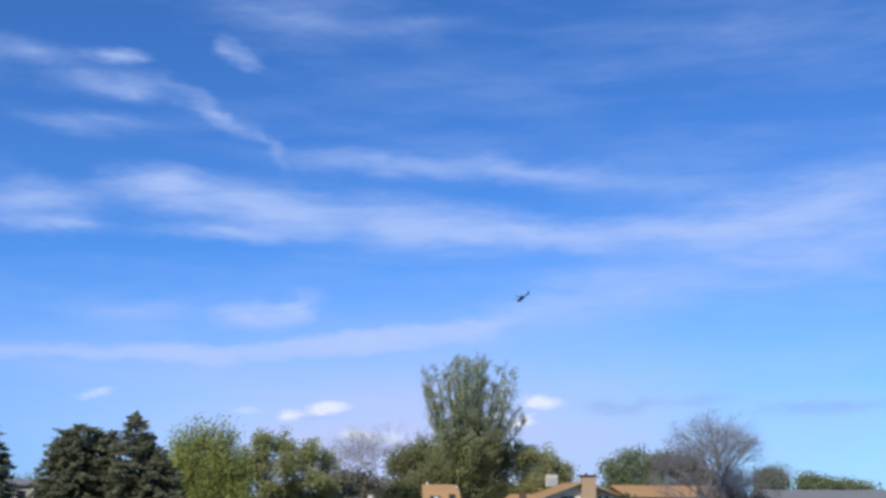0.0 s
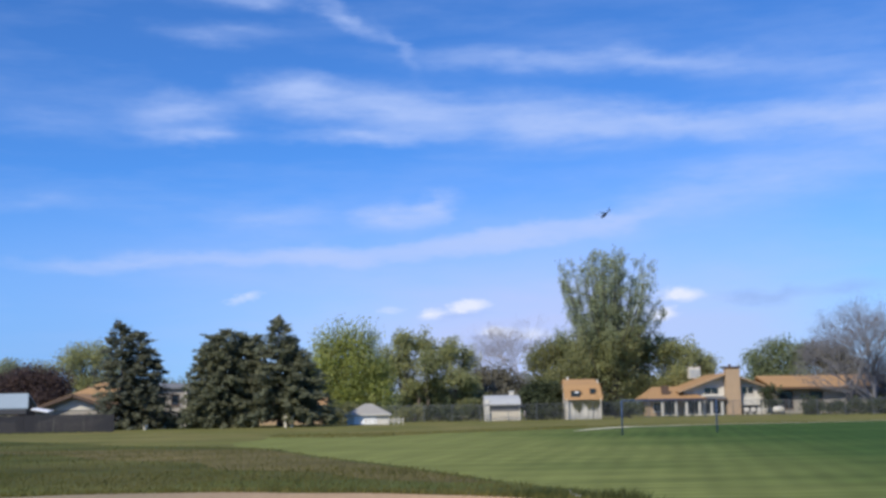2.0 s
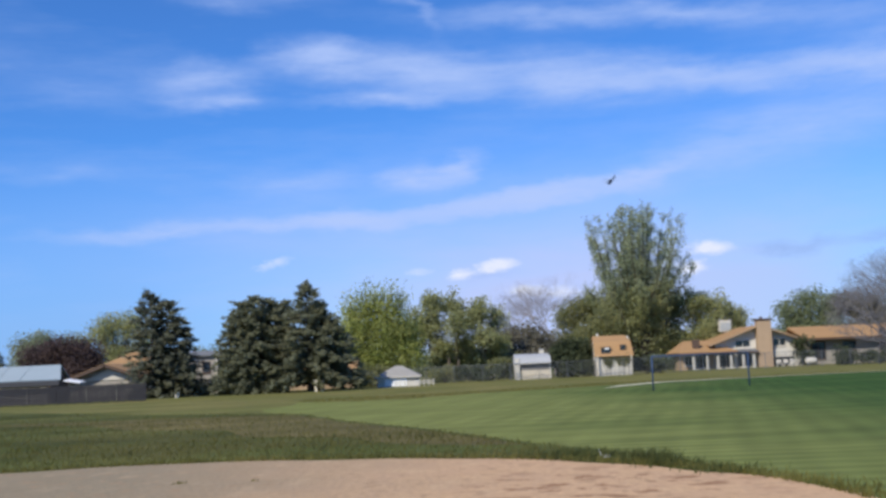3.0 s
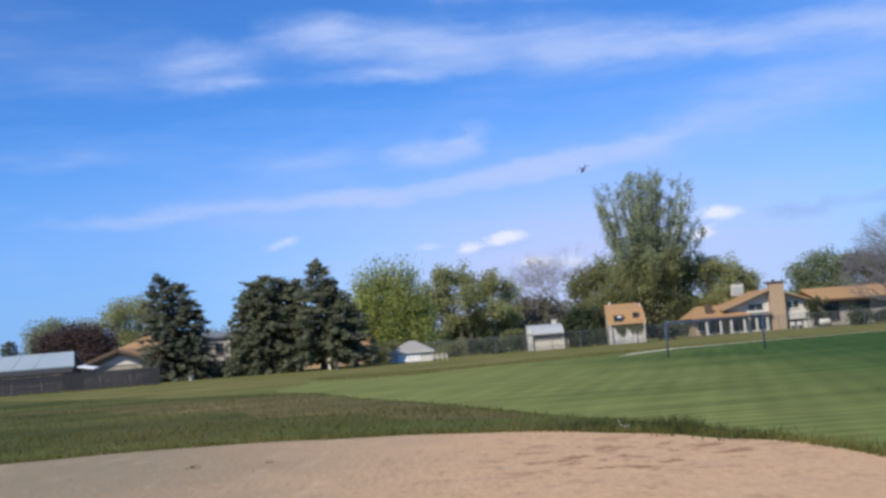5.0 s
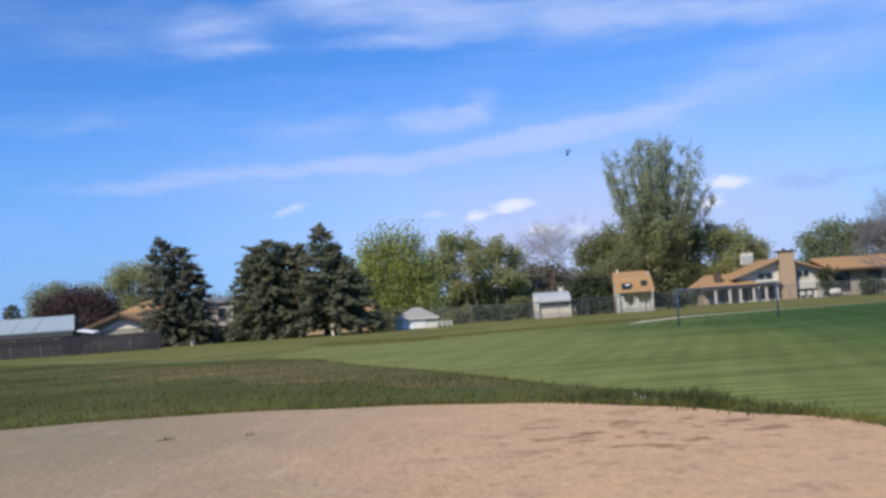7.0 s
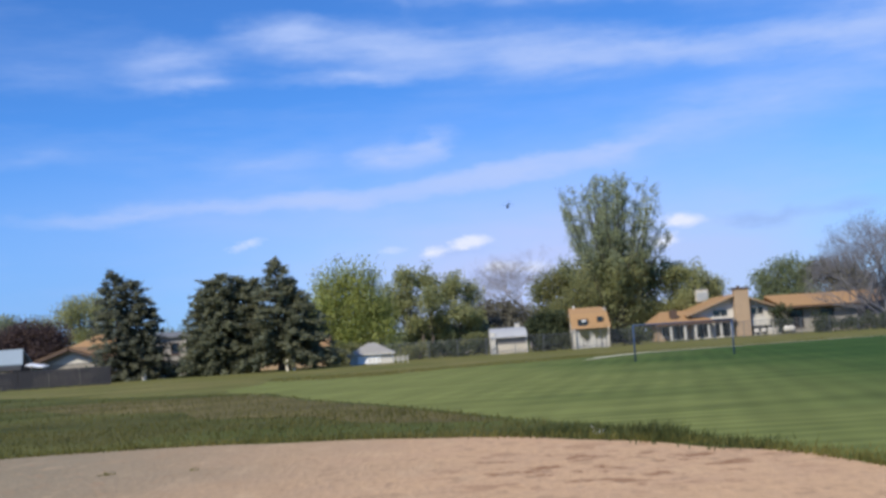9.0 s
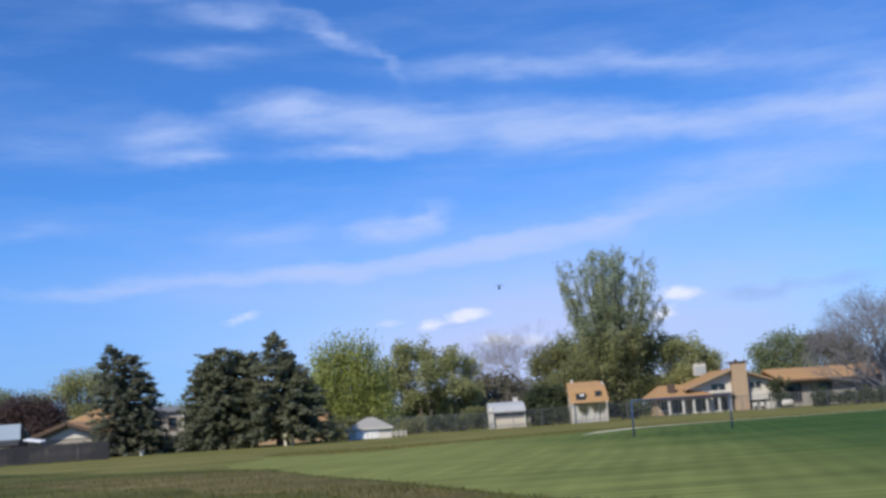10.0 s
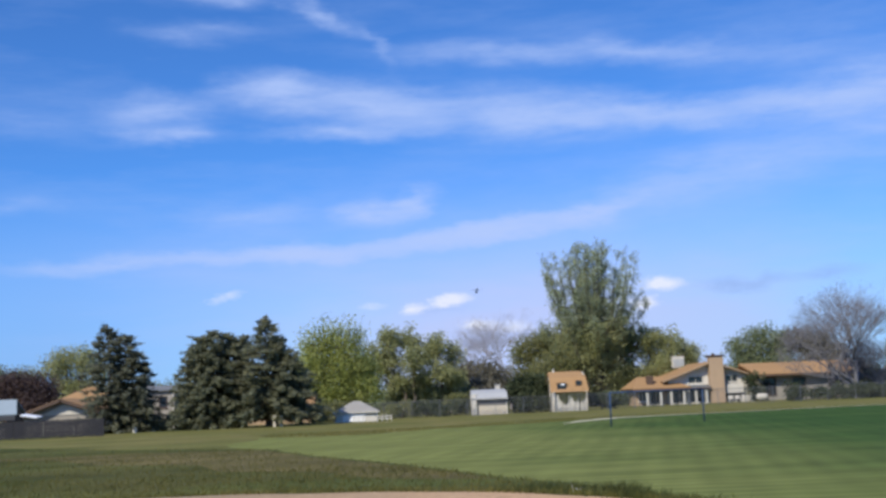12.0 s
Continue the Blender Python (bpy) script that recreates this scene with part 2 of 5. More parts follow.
MOWN = turf("mown_grass", (0.037, 0.080, 0.0175), (0.050, 0.088, 0.021), [(88, 2.7, 0.11), (93, 0.9, 0.12), (12, 0.8, 0.08), (9, 2.3, 0.07)], (0.22, 1.1, 1))
drift(MOWN, 19, -2, (0.170, 0.190, 0.058))
ROUGH = turf("unmown_grass", (0.072, 0.086, 0.024), (0.094, 0.092, 0.031), [(88, 7, 0.16), (82, 17, 0.20)])
FAR_ROUGH = turf("dry_far_grass", (0.138, 0.142, 0.044), (0.165, 0.148, 0.054), [(86, 11, 0.16)])
SEEDY = turf("brown_seed_grass", (0.118, 0.104, 0.042), (0.138, 0.116, 0.048), [(75, 5, 0.15)])
DIRT = surface("infield_dirt", (0.545, 0.358, 0.210), 0.95, grain=(9, 0.28), stain=(1.1, 0.16), bump=1.0, second=(0.475, 0.312, 0.19), stretch=(1, 0.6, 1), spec=0.1)
drift(DIRT, 1.5, -7, (0.268, 0.218, 0.145), 5, 0.25)


def scuffs(m, colour, scale, lo, hi, amount, spot=None):
    """Kicked-up darker streaks with ragged outlines; spot: centre and half sizes of the stretch that is most scuffed."""
    n, l = m.node_tree.nodes, m.node_tree.links
    bsdf = next(q for q in n if q.type == "BSDF_PRINCIPLED")
    source = bsdf.inputs["Base Color"].links[0].from_socket
    co = n.new("ShaderNodeTexCoord")
    mp = n.new("ShaderNodeMapping")
    mp.inputs["Scale"].default_value = scale
    mp.inputs["Rotation"].default_value = (0, 0, radians(7))
    l.new(co.outputs["Object"], mp.inputs[0])
    t = n.new("ShaderNodeTexNoise")
    t.inputs["Scale"].default_value, t.inputs["Detail"].default_value, t.inputs["Roughness"].default_value = 1, 7, 0.66
    l.new(mp.outputs[0], t.inputs["Vector"])
    r = n.new("ShaderNodeMapRange")
    r.interpolation_type = "SMOOTHSTEP"
    r.inputs[1].default_value, r.inputs[2].default_value, r.inputs[4].default_value = lo, hi, amount
    l.new(t.outputs["Fac"], r.inputs[0])
    fac = r.outputs[0]
    if spot:
        mq = n.new("ShaderNodeMapping")
        mq.vector_type = "TEXTURE"
        mq.inputs["Location"].default_value = (spot[0], spot[1], 0)
        mq.inputs["Scale"].default_value = (spot[2], spot[3], 1)
        l.new(co.outputs["Object"], mq.inputs[0])
        g = n.new("ShaderNodeTexGradient")
        g.gradient_type = "QUADRATIC_SPHERE"
        l.new(mq.outputs[0], g.inputs[0])
        k = n.new("ShaderNodeMath")
        k.operation = "MULTIPLY"
        k.use_clamp = True
        l.new(fac, k.inputs[0])
        l.new(g.outputs["Fac"], k.inputs[1])
        fac = k.outputs[0]
    mx = n.new("ShaderNodeMix")
    mx.data_type = "RGBA"
    l.new(fac, mx.inputs[0])
    l.new(source, mx.inputs[6])
    mx.inputs[7].default_value = (*colour, 1)
    l.new(mx.outputs[2], bsdf.inputs["Base Color"])


scuffs(DIRT, (0.29, 0.165, 0.092), (1.6, 1.7, 1), 0.535, 0.60, 3.0, (2.1, 16.0, 3.4, 4.2))
scuffs(DIRT, (0.34, 0.225, 0.135), (3.0, 1.6, 1), 0.54, 0.64, 0.6)
scuffs(DIRT, (0.60, 0.44, 0.28), (1.5, 0.6, 1), 0.52, 0.70, 0.3)
PATH_MAT = surface("dry_path", (0.58, 0.53, 0.40), 0.95, grain=(3, 0.15), stain=(0.4, 0.2), bump=0.3)
BLADE = leafy("grass_blades", (0.142, 0.138, 0.038), (0.166, 0.146, 0.044), 0.15, 0.55)
BLADE_DARK = leafy("lush_blades", (0.190, 0.176, 0.046), (0.212, 0.186, 0.054), 0.15, 0.55)
LUSH = leafy("dark_tuft_blades", (0.104, 0.118, 0.037), (0.122, 0.130, 0.044), 0.15, 0.5)
SEED = leafy("pale_seed_heads", (0.75, 0.74, 0.70), None, 0.1, 0.3)
SPRUCE = leafy("spruce_needles", (0.232, 0.252, 0.170), (0.264, 0.270, 0.170), 0.2, 0.65)
PINE = leafy("pine_needles", (0.172, 0.188, 0.142), (0.202, 0.210, 0.142), 0.2, 0.55)
LIME = leafy("spring_leaves", (0.365, 0.405, 0.125), (0.40, 0.425, 0.155), 0.25, 0.6)
OLIVE = leafy("olive_leaves", (0.360, 0.380, 0.180), (0.390, 0.400, 0.205), 0.25, 0.6)
POPLAR = leafy("poplar_leaves", (0.395, 0.440, 0.275), (0.430, 0.470, 0.300), 0.3, 0.65)
DEEP = leafy("deep_green_leaves", (0.275, 0.285, 0.125), (0.305, 0.305, 0.145), 0.2, 0.65)
HEDGE = leafy("hedge_leaves", (0.082, 0.102, 0.052), (0.104, 0.120, 0.062))
RUST = leafy("plum_leaves", (0.110, 0.080, 0.078), (0.126, 0.088, 0.080), 0.15)
BROWN = leafy("budding_twigs", (0.150, 0.142, 0.108), (0.170, 0.158, 0.118), 0.3, 0.3)
HAZEL = leafy("dull_green_leaves", (0.275, 0.310, 0.195), (0.30, 0.33, 0.215))
MOSS = leafy("dark_moss_leaves", (0.245, 0.290, 0.155), (0.270, 0.310, 0.175), 0.2, 0.55)
BUD = leafy("pink_buds", (0.215, 0.205, 0.22), (0.235, 0.22, 0.235), 0.25, 0.4)
BARK = surface("bark", (0.130, 0.105, 0.085), 0.9, grain=(9, 0.3), stain=(1.2, 0.2), bump=0.6, stretch=(1, 1, 0.3))
DARK_BARK = surface("dark_bark", (0.075, 0.064, 0.050), 0.9, grain=(9, 0.3), stain=(1.2, 0.2), bump=0.6, stretch=(1, 1, 0.3))
GREY_BARK = surface("grey_bark", (0.160, 0.158, 0.170), 0.9, grain=(9, 0.3), stain=(1.2, 0.2), bump=0.5, stretch=(1, 1, 0.3))
PALE_BARK = surface("pale_bark", (0.30, 0.27, 0.27), 0.9, grain=(9, 0.25), stain=(1.2, 0.2), bump=0.5, stretch=(1, 1, 0.3))
SHINGLE = surface("tan_shingles", (0.345, 0.208, 0.100), 0.9, grain=(5, 0.16), stain=(0.5, 0.14), bump=0.5, stretch=(0.5, 2, 2))
GREY_SHINGLE = surface("grey_shingles", (0.165, 0.172, 0.180), 0.9, grain=(5, 0.16), stain=(0.5, 0.14), bump=0.5, stretch=(0.5, 2, 2))
PALE_SHINGLE = surface("pale_grey_shingles", (0.30, 0.29, 0.27), 0.9, grain=(5, 0.16), stain=(0.5, 0.14), bump=0.5, stretch=(0.5, 2, 2))
PALE_METAL = surface("pale_metal_roof", (0.285, 0.345, 0.385), 0.55, grain=(4, 0.06), stain=(0.6, 0.1), bump=0.1)
GREY_METAL = surface("grey_white_metal", (0.36, 0.37, 0.385), 0.6, grain=(4, 0.06), stain=(0.6, 0.12), bump=0.1)
WHITE = surface("white_paint", (0.56, 0.53, 0.47), 0.6, grain=(6, 0.06), stain=(0.8, 0.08), bump=0.1)
BRIGHT = surface("bright_white_sheet", (0.86, 0.87, 0.88), 0.4, grain=(6, 0.04), stain=(0.8, 0.05), bump=0.05)
CREAM = surface("cream_siding", (0.60, 0.54, 0.44), 0.75, grain=(5, 0.08), stain=(0.7, 0.12), bump=0.2, stretch=(0.3, 1, 6))
TAN_WALL = surface("tan_brick", (0.39, 0.28, 0.185), 0.9, grain=(9, 0.16), stain=(0.9, 0.14), bump=0.4)
GREY_WALL = surface("grey_siding", (0.32, 0.295, 0.26), 0.8, grain=(5, 0.1), stain=(0.7, 0.14), bump=0.2, stretch=(0.3, 1, 6))
# siding darkened to the tone of shade under an eave
SHADE_SIDING = surface("eave_shade_siding", (0.20, 0.19, 0.185), 0.8, grain=(5, 0.1), stain=(0.7, 0.14), bump=0.2, stretch=(0.3, 1, 6))
WOOD = surface("weathered_fence_wood", (0.028, 0.028, 0.033), 0.9, grain=(7, 0.25), stain=(0.9, 0.22), bump=0.4, per_piece=0.25, stretch=(2, 2, 0.3))
DARK_TRIM = surface("dark_brown_trim", (0.09, 0.06, 0.045), 0.7, grain=(6, 0.15), stain=(0.8, 0.15))
SLATE = surface("slate_paint", (0.050, 0.052, 0.060), 0.8, grain=(6, 0.1), stain=(0.8, 0.15))
STEEL = surface("galvanised_steel", (0.17, 0.18, 0.19), 0.5, 0.6, grain=(10, 0.1), stain=(1, 0.15), bump=0.05)
DARK_WIRE = surface("weathered_wire", (0.16, 0.17, 0.18), 0.6, 0.5, grain=(10, 0.1), stain=(1, 0.15), bump=0)
BLUE = surface("blue_goal_paint", (0.030, 0.062, 0.135), 0.5, grain=(8, 0.1), stain=(1.5, 0.15), bump=0.05)
PANE = glass("dark_window_glass", (0.018, 0.022, 0.028))
HULL = surface("dark_olive_hull", (0.018, 0.022, 0.034), 0.55, grain=(3, 0.1), stain=(0.8, 0.15), bump=0.05)
BLADE_BLACK = surface("black_rotor_blade", (0.02, 0.02, 0.022), 0.6, grain=(3, 0.1), stain=(0.8, 0.1), bump=0)
TYRE = surface("tyre_rubber", (0.02, 0.02, 0.02), 0.85, grain=(12, 0.2), stain=(2, 0.1))


# ---- builders ----
ORIGIN = {}
rng = np.random.default_rng(7)


def thing(name, at, label, category, group="", kind=""):
    """An Empty at the base of a thing; its parts are given in world places."""
    ob = new(name)
    ob.empty_display_size = 0.3
    ob.location = at
    ORIGIN[ob.name] = Vector(at)
    return tagged(ob, label, category, group, kind)


def mesh_part(name, verts, faces, material, parent=None, label="", smooth=False):
    me = bpy.data.meshes.new(name)
    o = ORIGIN[parent.name] if parent else Vector((0, 0, 0))
    v = np.asarray(verts, dtype=float) - np.array(o)
    me.from_pydata(v.tolist(), [], faces if isinstance(faces, list) else faces.tolist())
    me.materials.append(material)
    if smooth:
        for p in me.polygons:
            p.use_smooth = True
    ob = new(name, me)
    if parent:
        ob.parent = parent
        ORIGIN[ob.name] = o
    return tagged(ob, label)


def part(name, bm, material, parent, label="", smooth=False):
    me = bpy.data.meshes.new(name)
    o = ORIGIN[parent.name] if parent else Vector((0, 0, 0))
    bmesh.ops.translate(bm, verts=bm.verts, vec=-o)
    bmesh.ops.recalc_face_normals(bm, faces=bm.faces)
    bm.to_mesh(me)
    bm.free()
    me.materials.append(material)
    if smooth:
        for p in me.polygons:
            p.use_smooth = True
    ob = new(name, me)
    if parent:
        ob.parent = parent
        ORIGIN[ob.name] = o
    return tagged(ob, label)


def add_box(bm, x0, x1, y0, y1, z0, z1, bevel=0.0):
    m = Matrix.LocRotScale(((x0 + x1) / 2, (y0 + y1) / 2, (z0 + z1) / 2), None, (x1 - x0, y1 - y0, z1 - z0))
    got = bmesh.ops.create_cube(bm, size=1, matrix=m)
    if bevel:
        edges = list({e for v in got["verts"] for e in v.link_edges})
        bmesh.ops.bevel(bm, geom=edges, offset=bevel, segments=1, affect="EDGES")


def box(name, parent, material, x0, x1, y0, y1, z0, z1, bevel=0.02, label=""):
    bm = bmesh.new()
    add_box(bm, x0, x1, y0, y1, z0, z1, bevel)
    return part(name, bm, material, parent, label)


def slab(name, parent, material, corners, thick=0.18, label=""):
    """A sloping sheet with thickness, from four corners."""
    c = [Vector(p) for p in corners]
    nrm = (c[1] - c[0]).cross(c[2] - c[0]).normalized()
    if nrm.z < 0:
        nrm = -nrm
    bm = bmesh.new()
    lo = [bm.verts.new(p - nrm * thick) for p in c]
    hi = [bm.verts.new(p) for p in c]
    bm.faces.new(lo)
    bm.faces.new(hi)
    for i in range(4):
        j = (i + 1) % 4
        bm.faces.new((lo[i], lo[j], hi[j], hi[i]))
    return part(name, bm, material, parent, label)


def prism(name, parent, material, outline, y0, y1, label=""):
    """An outline in x and z, drawn out from y0 to y1."""
    bm = bmesh.new()
    a = [bm.verts.new((x, y0, z)) for x, z in outline]
    b = [bm.verts.new((x, y1, z)) for x, z in outline]
    bm.faces.new(a)
    bm.faces.new(b[::-1])
    for i in range(len(outline)):
        j = (i + 1) % len(outline)
        bm.faces.new((a[i], a[j], b[j], b[i]))
    return part(name, bm, material, parent, label)


def prism_x(name, parent, material, outline, x0, x1, label=""):
    """An outline in y and z, drawn out from x0 to x1."""
    bm = bmesh.new()
    a = [bm.verts.new((x0, y, z)) for y, z in outline]
    b = [bm.verts.new((x1, y, z)) for y, z in outline]
    bm.faces.new(a)
    bm.faces.new(b[::-1])
    for i in range(len(outline)):
        j = (i + 1) % len(outline)
        bm.faces.new((a[i], a[j], b[j], b[i]))
    return part(name, bm, material, parent, label)


def window(parent, x0, x1, y, z0, z1, frame_mat=None, bars=1, label=""):
    """A framed window on a wall that faces the field; its front stands at y."""
    bm = bmesh.new()
    w = 0.09
    for q in ((x0, x1, z0, z0 + w), (x0, x1, z1 - w, z1), (x0, x0 + w, z0 + w, z1 - w), (x1 - w, x1, z0 + w, z1 - w)):
        add_box(bm, q[0], q[1], y - 0.06, y + 0.05, q[2], q[3])
    for i in range(bars):
        xm = x0 + (x1 - x0) * (i + 1) / (bars + 1)
        add_box(bm, xm - 0.03, xm + 0.03, y - 0.05, y + 0.04, z0 + w, z1 - w)
    win = part("window", bm, frame_mat or WHITE, parent, label)
    box("pane", win, PANE, x0 + w - 0.01, x1 - w + 0.01, y - 0.015, y + 0.01, z0 + w - 0.01, z1 - w + 0.01, 0)
    box("sill", win, frame_mat or WHITE, x0 - 0.06, x1 + 0.06, y - 0.12, y - 0.061, z0 - 0.07, z0 - 0.003, 0.01)
    return win


def tubes(segments, sides=5):
    """Tapered tubes from rows of start, end, radius, radius."""
    verts, faces = [], []
    for p, q, r0, r1 in segments:
        p, q = Vector(p), Vector(q)
        d = (q - p)
        if d.length < 1e-5:
            continue
        d.normalize()
        u = d.orthogonal().normalized()
        w = d.cross(u)
        base = len(verts)
        for c, r in ((p, r0), (q, r1)):
            for i in range(sides):
                a = 2 * math.pi * i / sides
                verts.append(c + (u * math.cos(a) + w * math.sin(a)) * r)
        for i in range(sides):
            j = (i + 1) % sides
            faces.append((base + i, base + j, base + sides + j, base + sides + i))
        faces.append(tuple(base + i for i in range(sides))[::-1])
        faces.append(tuple(base + sides + i for i in range(sides)))
    return [tuple(v) for v in verts], faces


def leaf_quads(centres, size, jitter, per, flat=0.0, ratio=0.7):
    """Small four-cornered leaf clumps scattered round the centres."""
    c = np.repeat(np.asarray(centres, dtype=float), per, axis=0)
    n = len(c)
    c = c + np.clip(rng.normal(size=(n, 3)), -1.7, 1.7) * np.asarray(jitter)
    face = rng.normal(size=(n, 3)) + np.array([-0.25, -0.35, 0.75]) * (1.1 - flat)   # leaves turn towards the light
    a = np.cross(face, rng.normal(size=(n, 3)))
    a /= np.linalg.norm(a, axis=1, keepdims=True) + 1e-9
    b = np.cross(face, a)
    b /= np.linalg.norm(b, axis=1, keepdims=True) + 1e-9
    s = size * rng.uniform(0.6, 1.4, size=(n, 1))
    a, b = a * s, b * s * ratio
    v = np.stack([c - a, c - b * 0.9, c + a, c + b * 0.9], axis=1).reshape(-1, 3)
    f = np.arange(n * 4).reshape(-1, 4)
    return v, f


def nearer(lobes, k):
    """The lobes of a crown, grown k times about eye height."""
    return [(l[0] * k, 1.6 + (l[1] - 1.6) * k, l[2] * k, l[3] * k, *l[4:]) for l in lobes]


def crook(p, q, r0, r1, steps=4, wander=0.06):
    """A bent limb as a chain of segments."""
    p, q = Vector(p), Vector(q)
    out, last = [], p
    ln = (q - p).length
    for i in range(1, steps + 1):
        k = i / steps
        m = p.lerp(q, k)
        if i < steps:
            m = m + Vector(rng.normal(size=3)) * ln * wander
        out.append((last, m, r0 + (r1 - r0) * (i - 1) / steps, r0 + (r1 - r0) * k))
        last = m
    return out


def broadleaf(name, label, x, y, lobes, leaf, bark=None, fork=0.22, trunk=0.3, density=1.0, size=0.15, clump=0.66, shell=0.55, group="", category="tree", stems=1, per=54, tall=0.9):
    """A tree: trunk, a limb to each lobe of the crown, branches to clumps of leaves. lobes: dx, height, half width, half height, dy."""
    bark = bark or BARK
    top = max(l[1] + l[3] for l in lobes)
    t = thing(name, (x, y, 0), label, category, group)
    wood, limbs, centres = [], [], []
    base = Vector((x, y, -0.1))
    for s in range(stems):
        foot = base + Vector((rng.normal() * 0.5 * (stems > 1), rng.normal() * 0.4 * (stems > 1), 0))
        head = Vector((foot.x + rng.normal() * 0.3, foot.y, top * fork))
        wood += crook(foot, head, trunk, trunk * 0.75, 3, 0.02)
        for i, (dx, h, rx, rz, *dy) in enumerate(lobes):
            if i % stems != s:
                continue
            c = Vector((x + dx, y + (dy[0] if dy else rng.normal() * rx * 0.5), h))
            limbs += crook(head, c, trunk * 0.5, trunk * 0.16, 5, 0.05)
            count = max(6, int(rx * rx * rz * 7.0 * density))
            d = rng.normal(size=(count, 3))
            d /= np.linalg.norm(d, axis=1, keepdims=True)
            r = rng.uniform(0.2, 1.0, size=(count, 1)) ** shell
            pts = np.array(c) + d * r * np.array([rx, rx, rz]) * (0.94 + 0.2 * np.clip(rng.normal(size=(count, 1)), -1.5, 0.9))
            pts = pts[pts[:, 2] > 0.3]
            centres.append(pts)
            for p in pts[:: max(1, len(pts) // 22)]:
                start = head.lerp(c, rng.uniform(0.55, 1.0))
                limbs += crook(start, p, trunk * 0.13, 0.02, 3, 0.08)
    mesh_part("trunk", *tubes(wood, 8), bark, t)
    mesh_part("limb_work", *tubes(limbs, 4), bark, t)
    centres = np.concatenate(centres)
    mesh_part("crown", *leaf_quads(centres, size, (clump, clump, clump * tall), per), leaf, t)
    return t


def sprays(rows, width, droop=0.25):
    """Flat kite-shaped needle sprays: rows of centre, direction and half length."""
    c = np.array([r[0] for r in rows], dtype=float)
    d = np.array([r[1] for r in rows], dtype=float)
    ln = np.array([r[2] for r in rows], dtype=float)[:, None]
    n = len(c)
    d = d + rng.normal(size=(n, 3)) * 0.28 + np.array([0, 0, -droop])
    d /= np.linalg.norm(d, axis=1, keepdims=True)
    up = rng.normal(size=(n, 3)) * 0.45 + np.array([-0.15, -0.25, 1.0])
    side = np.cross(d, up)
    side /= np.linalg.norm(side, axis=1, keepdims=True) + 1e-9
    w = width * rng.uniform(0.6, 1.4, (n, 1))
    v = np.stack([c - d * ln, c - side * w + d * ln * 0.1, c + d * ln, c + side * w + d * ln * 0.1], axis=1).reshape(-1, 3)
    return v, np.arange(n * 4).reshape(-1, 4)


def conifer(name, label, x, y, height, half, leaf, tops=((0, 1.0),), low=0.4, full=0.75, group="conifers along the field"):
    """A conifer: trunk, tiers of drooping boughs, flat needle sprays on them. tops: dx and share of the height for each leader."""
    t = thing(name, (x, y, 0), label, "conifer", group)
    wood, boughs, rows = [], [], []
    for dx, share in tops:
        h = height * share
        wood += crook((x + dx * 0.4, y, -0.1), (x + dx, y, h), 0.24, 0.03, 6, 0.006)
        z = low
        while z < h - 0.1:
            k = z / h
            reach = max(half * (1 - k) ** full, 0.24)
            n = int(6 + 5 * (1 - k))
            turn = rng.uniform(0, 6.28)
            for i in range(n):
                a = turn + 6.283 * i / n + rng.normal() * 0.3
                r = reach * rng.choice([0.5, 0.75, 0.92, 1.05, 1.25])
                zz = z + rng.normal() * 0.12
                out = Vector((math.cos(a), math.sin(a), 0))
                rise = 0.45 * k - 0.12
                root = Vector((x + dx, y, zz + 0.1))
                mid = root + out * r * 0.55 + Vector((0, 0, r * 0.55 * rise))
                tip = root + out * r + Vector((0, 0, r * (rise - 0.10)))
                boughs += [(root, mid, 0.04, 0.025), (mid, tip, 0.025, 0.008)]
                m = max(4, int(r * 5.5))
                for q in range(m):
                    f = 0.22 + 0.8 * (q + rng.uniform()) / m
                    p = root.lerp(mid, f / 0.55) if f < 0.55 else mid.lerp(tip, (f - 0.55) / 0.45)
                    spread = 0.30 * (1.25 - f) * min(1.0, r)
                    for s in (-1, 1, 0):
                        b = a + s * rng.uniform(0.35, 1.0)
                        g = Vector((math.cos(b), math.sin(b), 0.1 + 0.5 * k))
                        o = Vector(rng.normal(size=3)) * 0.12
                        rows.append((tuple(p + g * spread + o), tuple(g), rng.uniform(0.2, 0.44)))
                for w in range(3):
                    rows.append((tuple(tip + Vector(rng.normal(size=3)) * 0.1), tuple(out + Vector((0, 0, 0.35))), rng.uniform(0.14, 0.26)))
            z += 0.40 + 0.24 * (1 - k)
        for w in range(14):
            rows.append(((x + dx + rng.normal() * 0.05, y + rng.normal() * 0.05, h - 0.035 * w), (rng.normal() * 0.5, rng.normal() * 0.5, 1.2), 0.2))
    mesh_part("trunk", *tubes(wood, 6), BARK, t)
    tagged(mesh_part("bough_work", *tubes(boughs, 3), BARK, t), kind="stuff")
    mesh_part("foliage", *sprays(rows, 0.11), leaf, t)
    return t


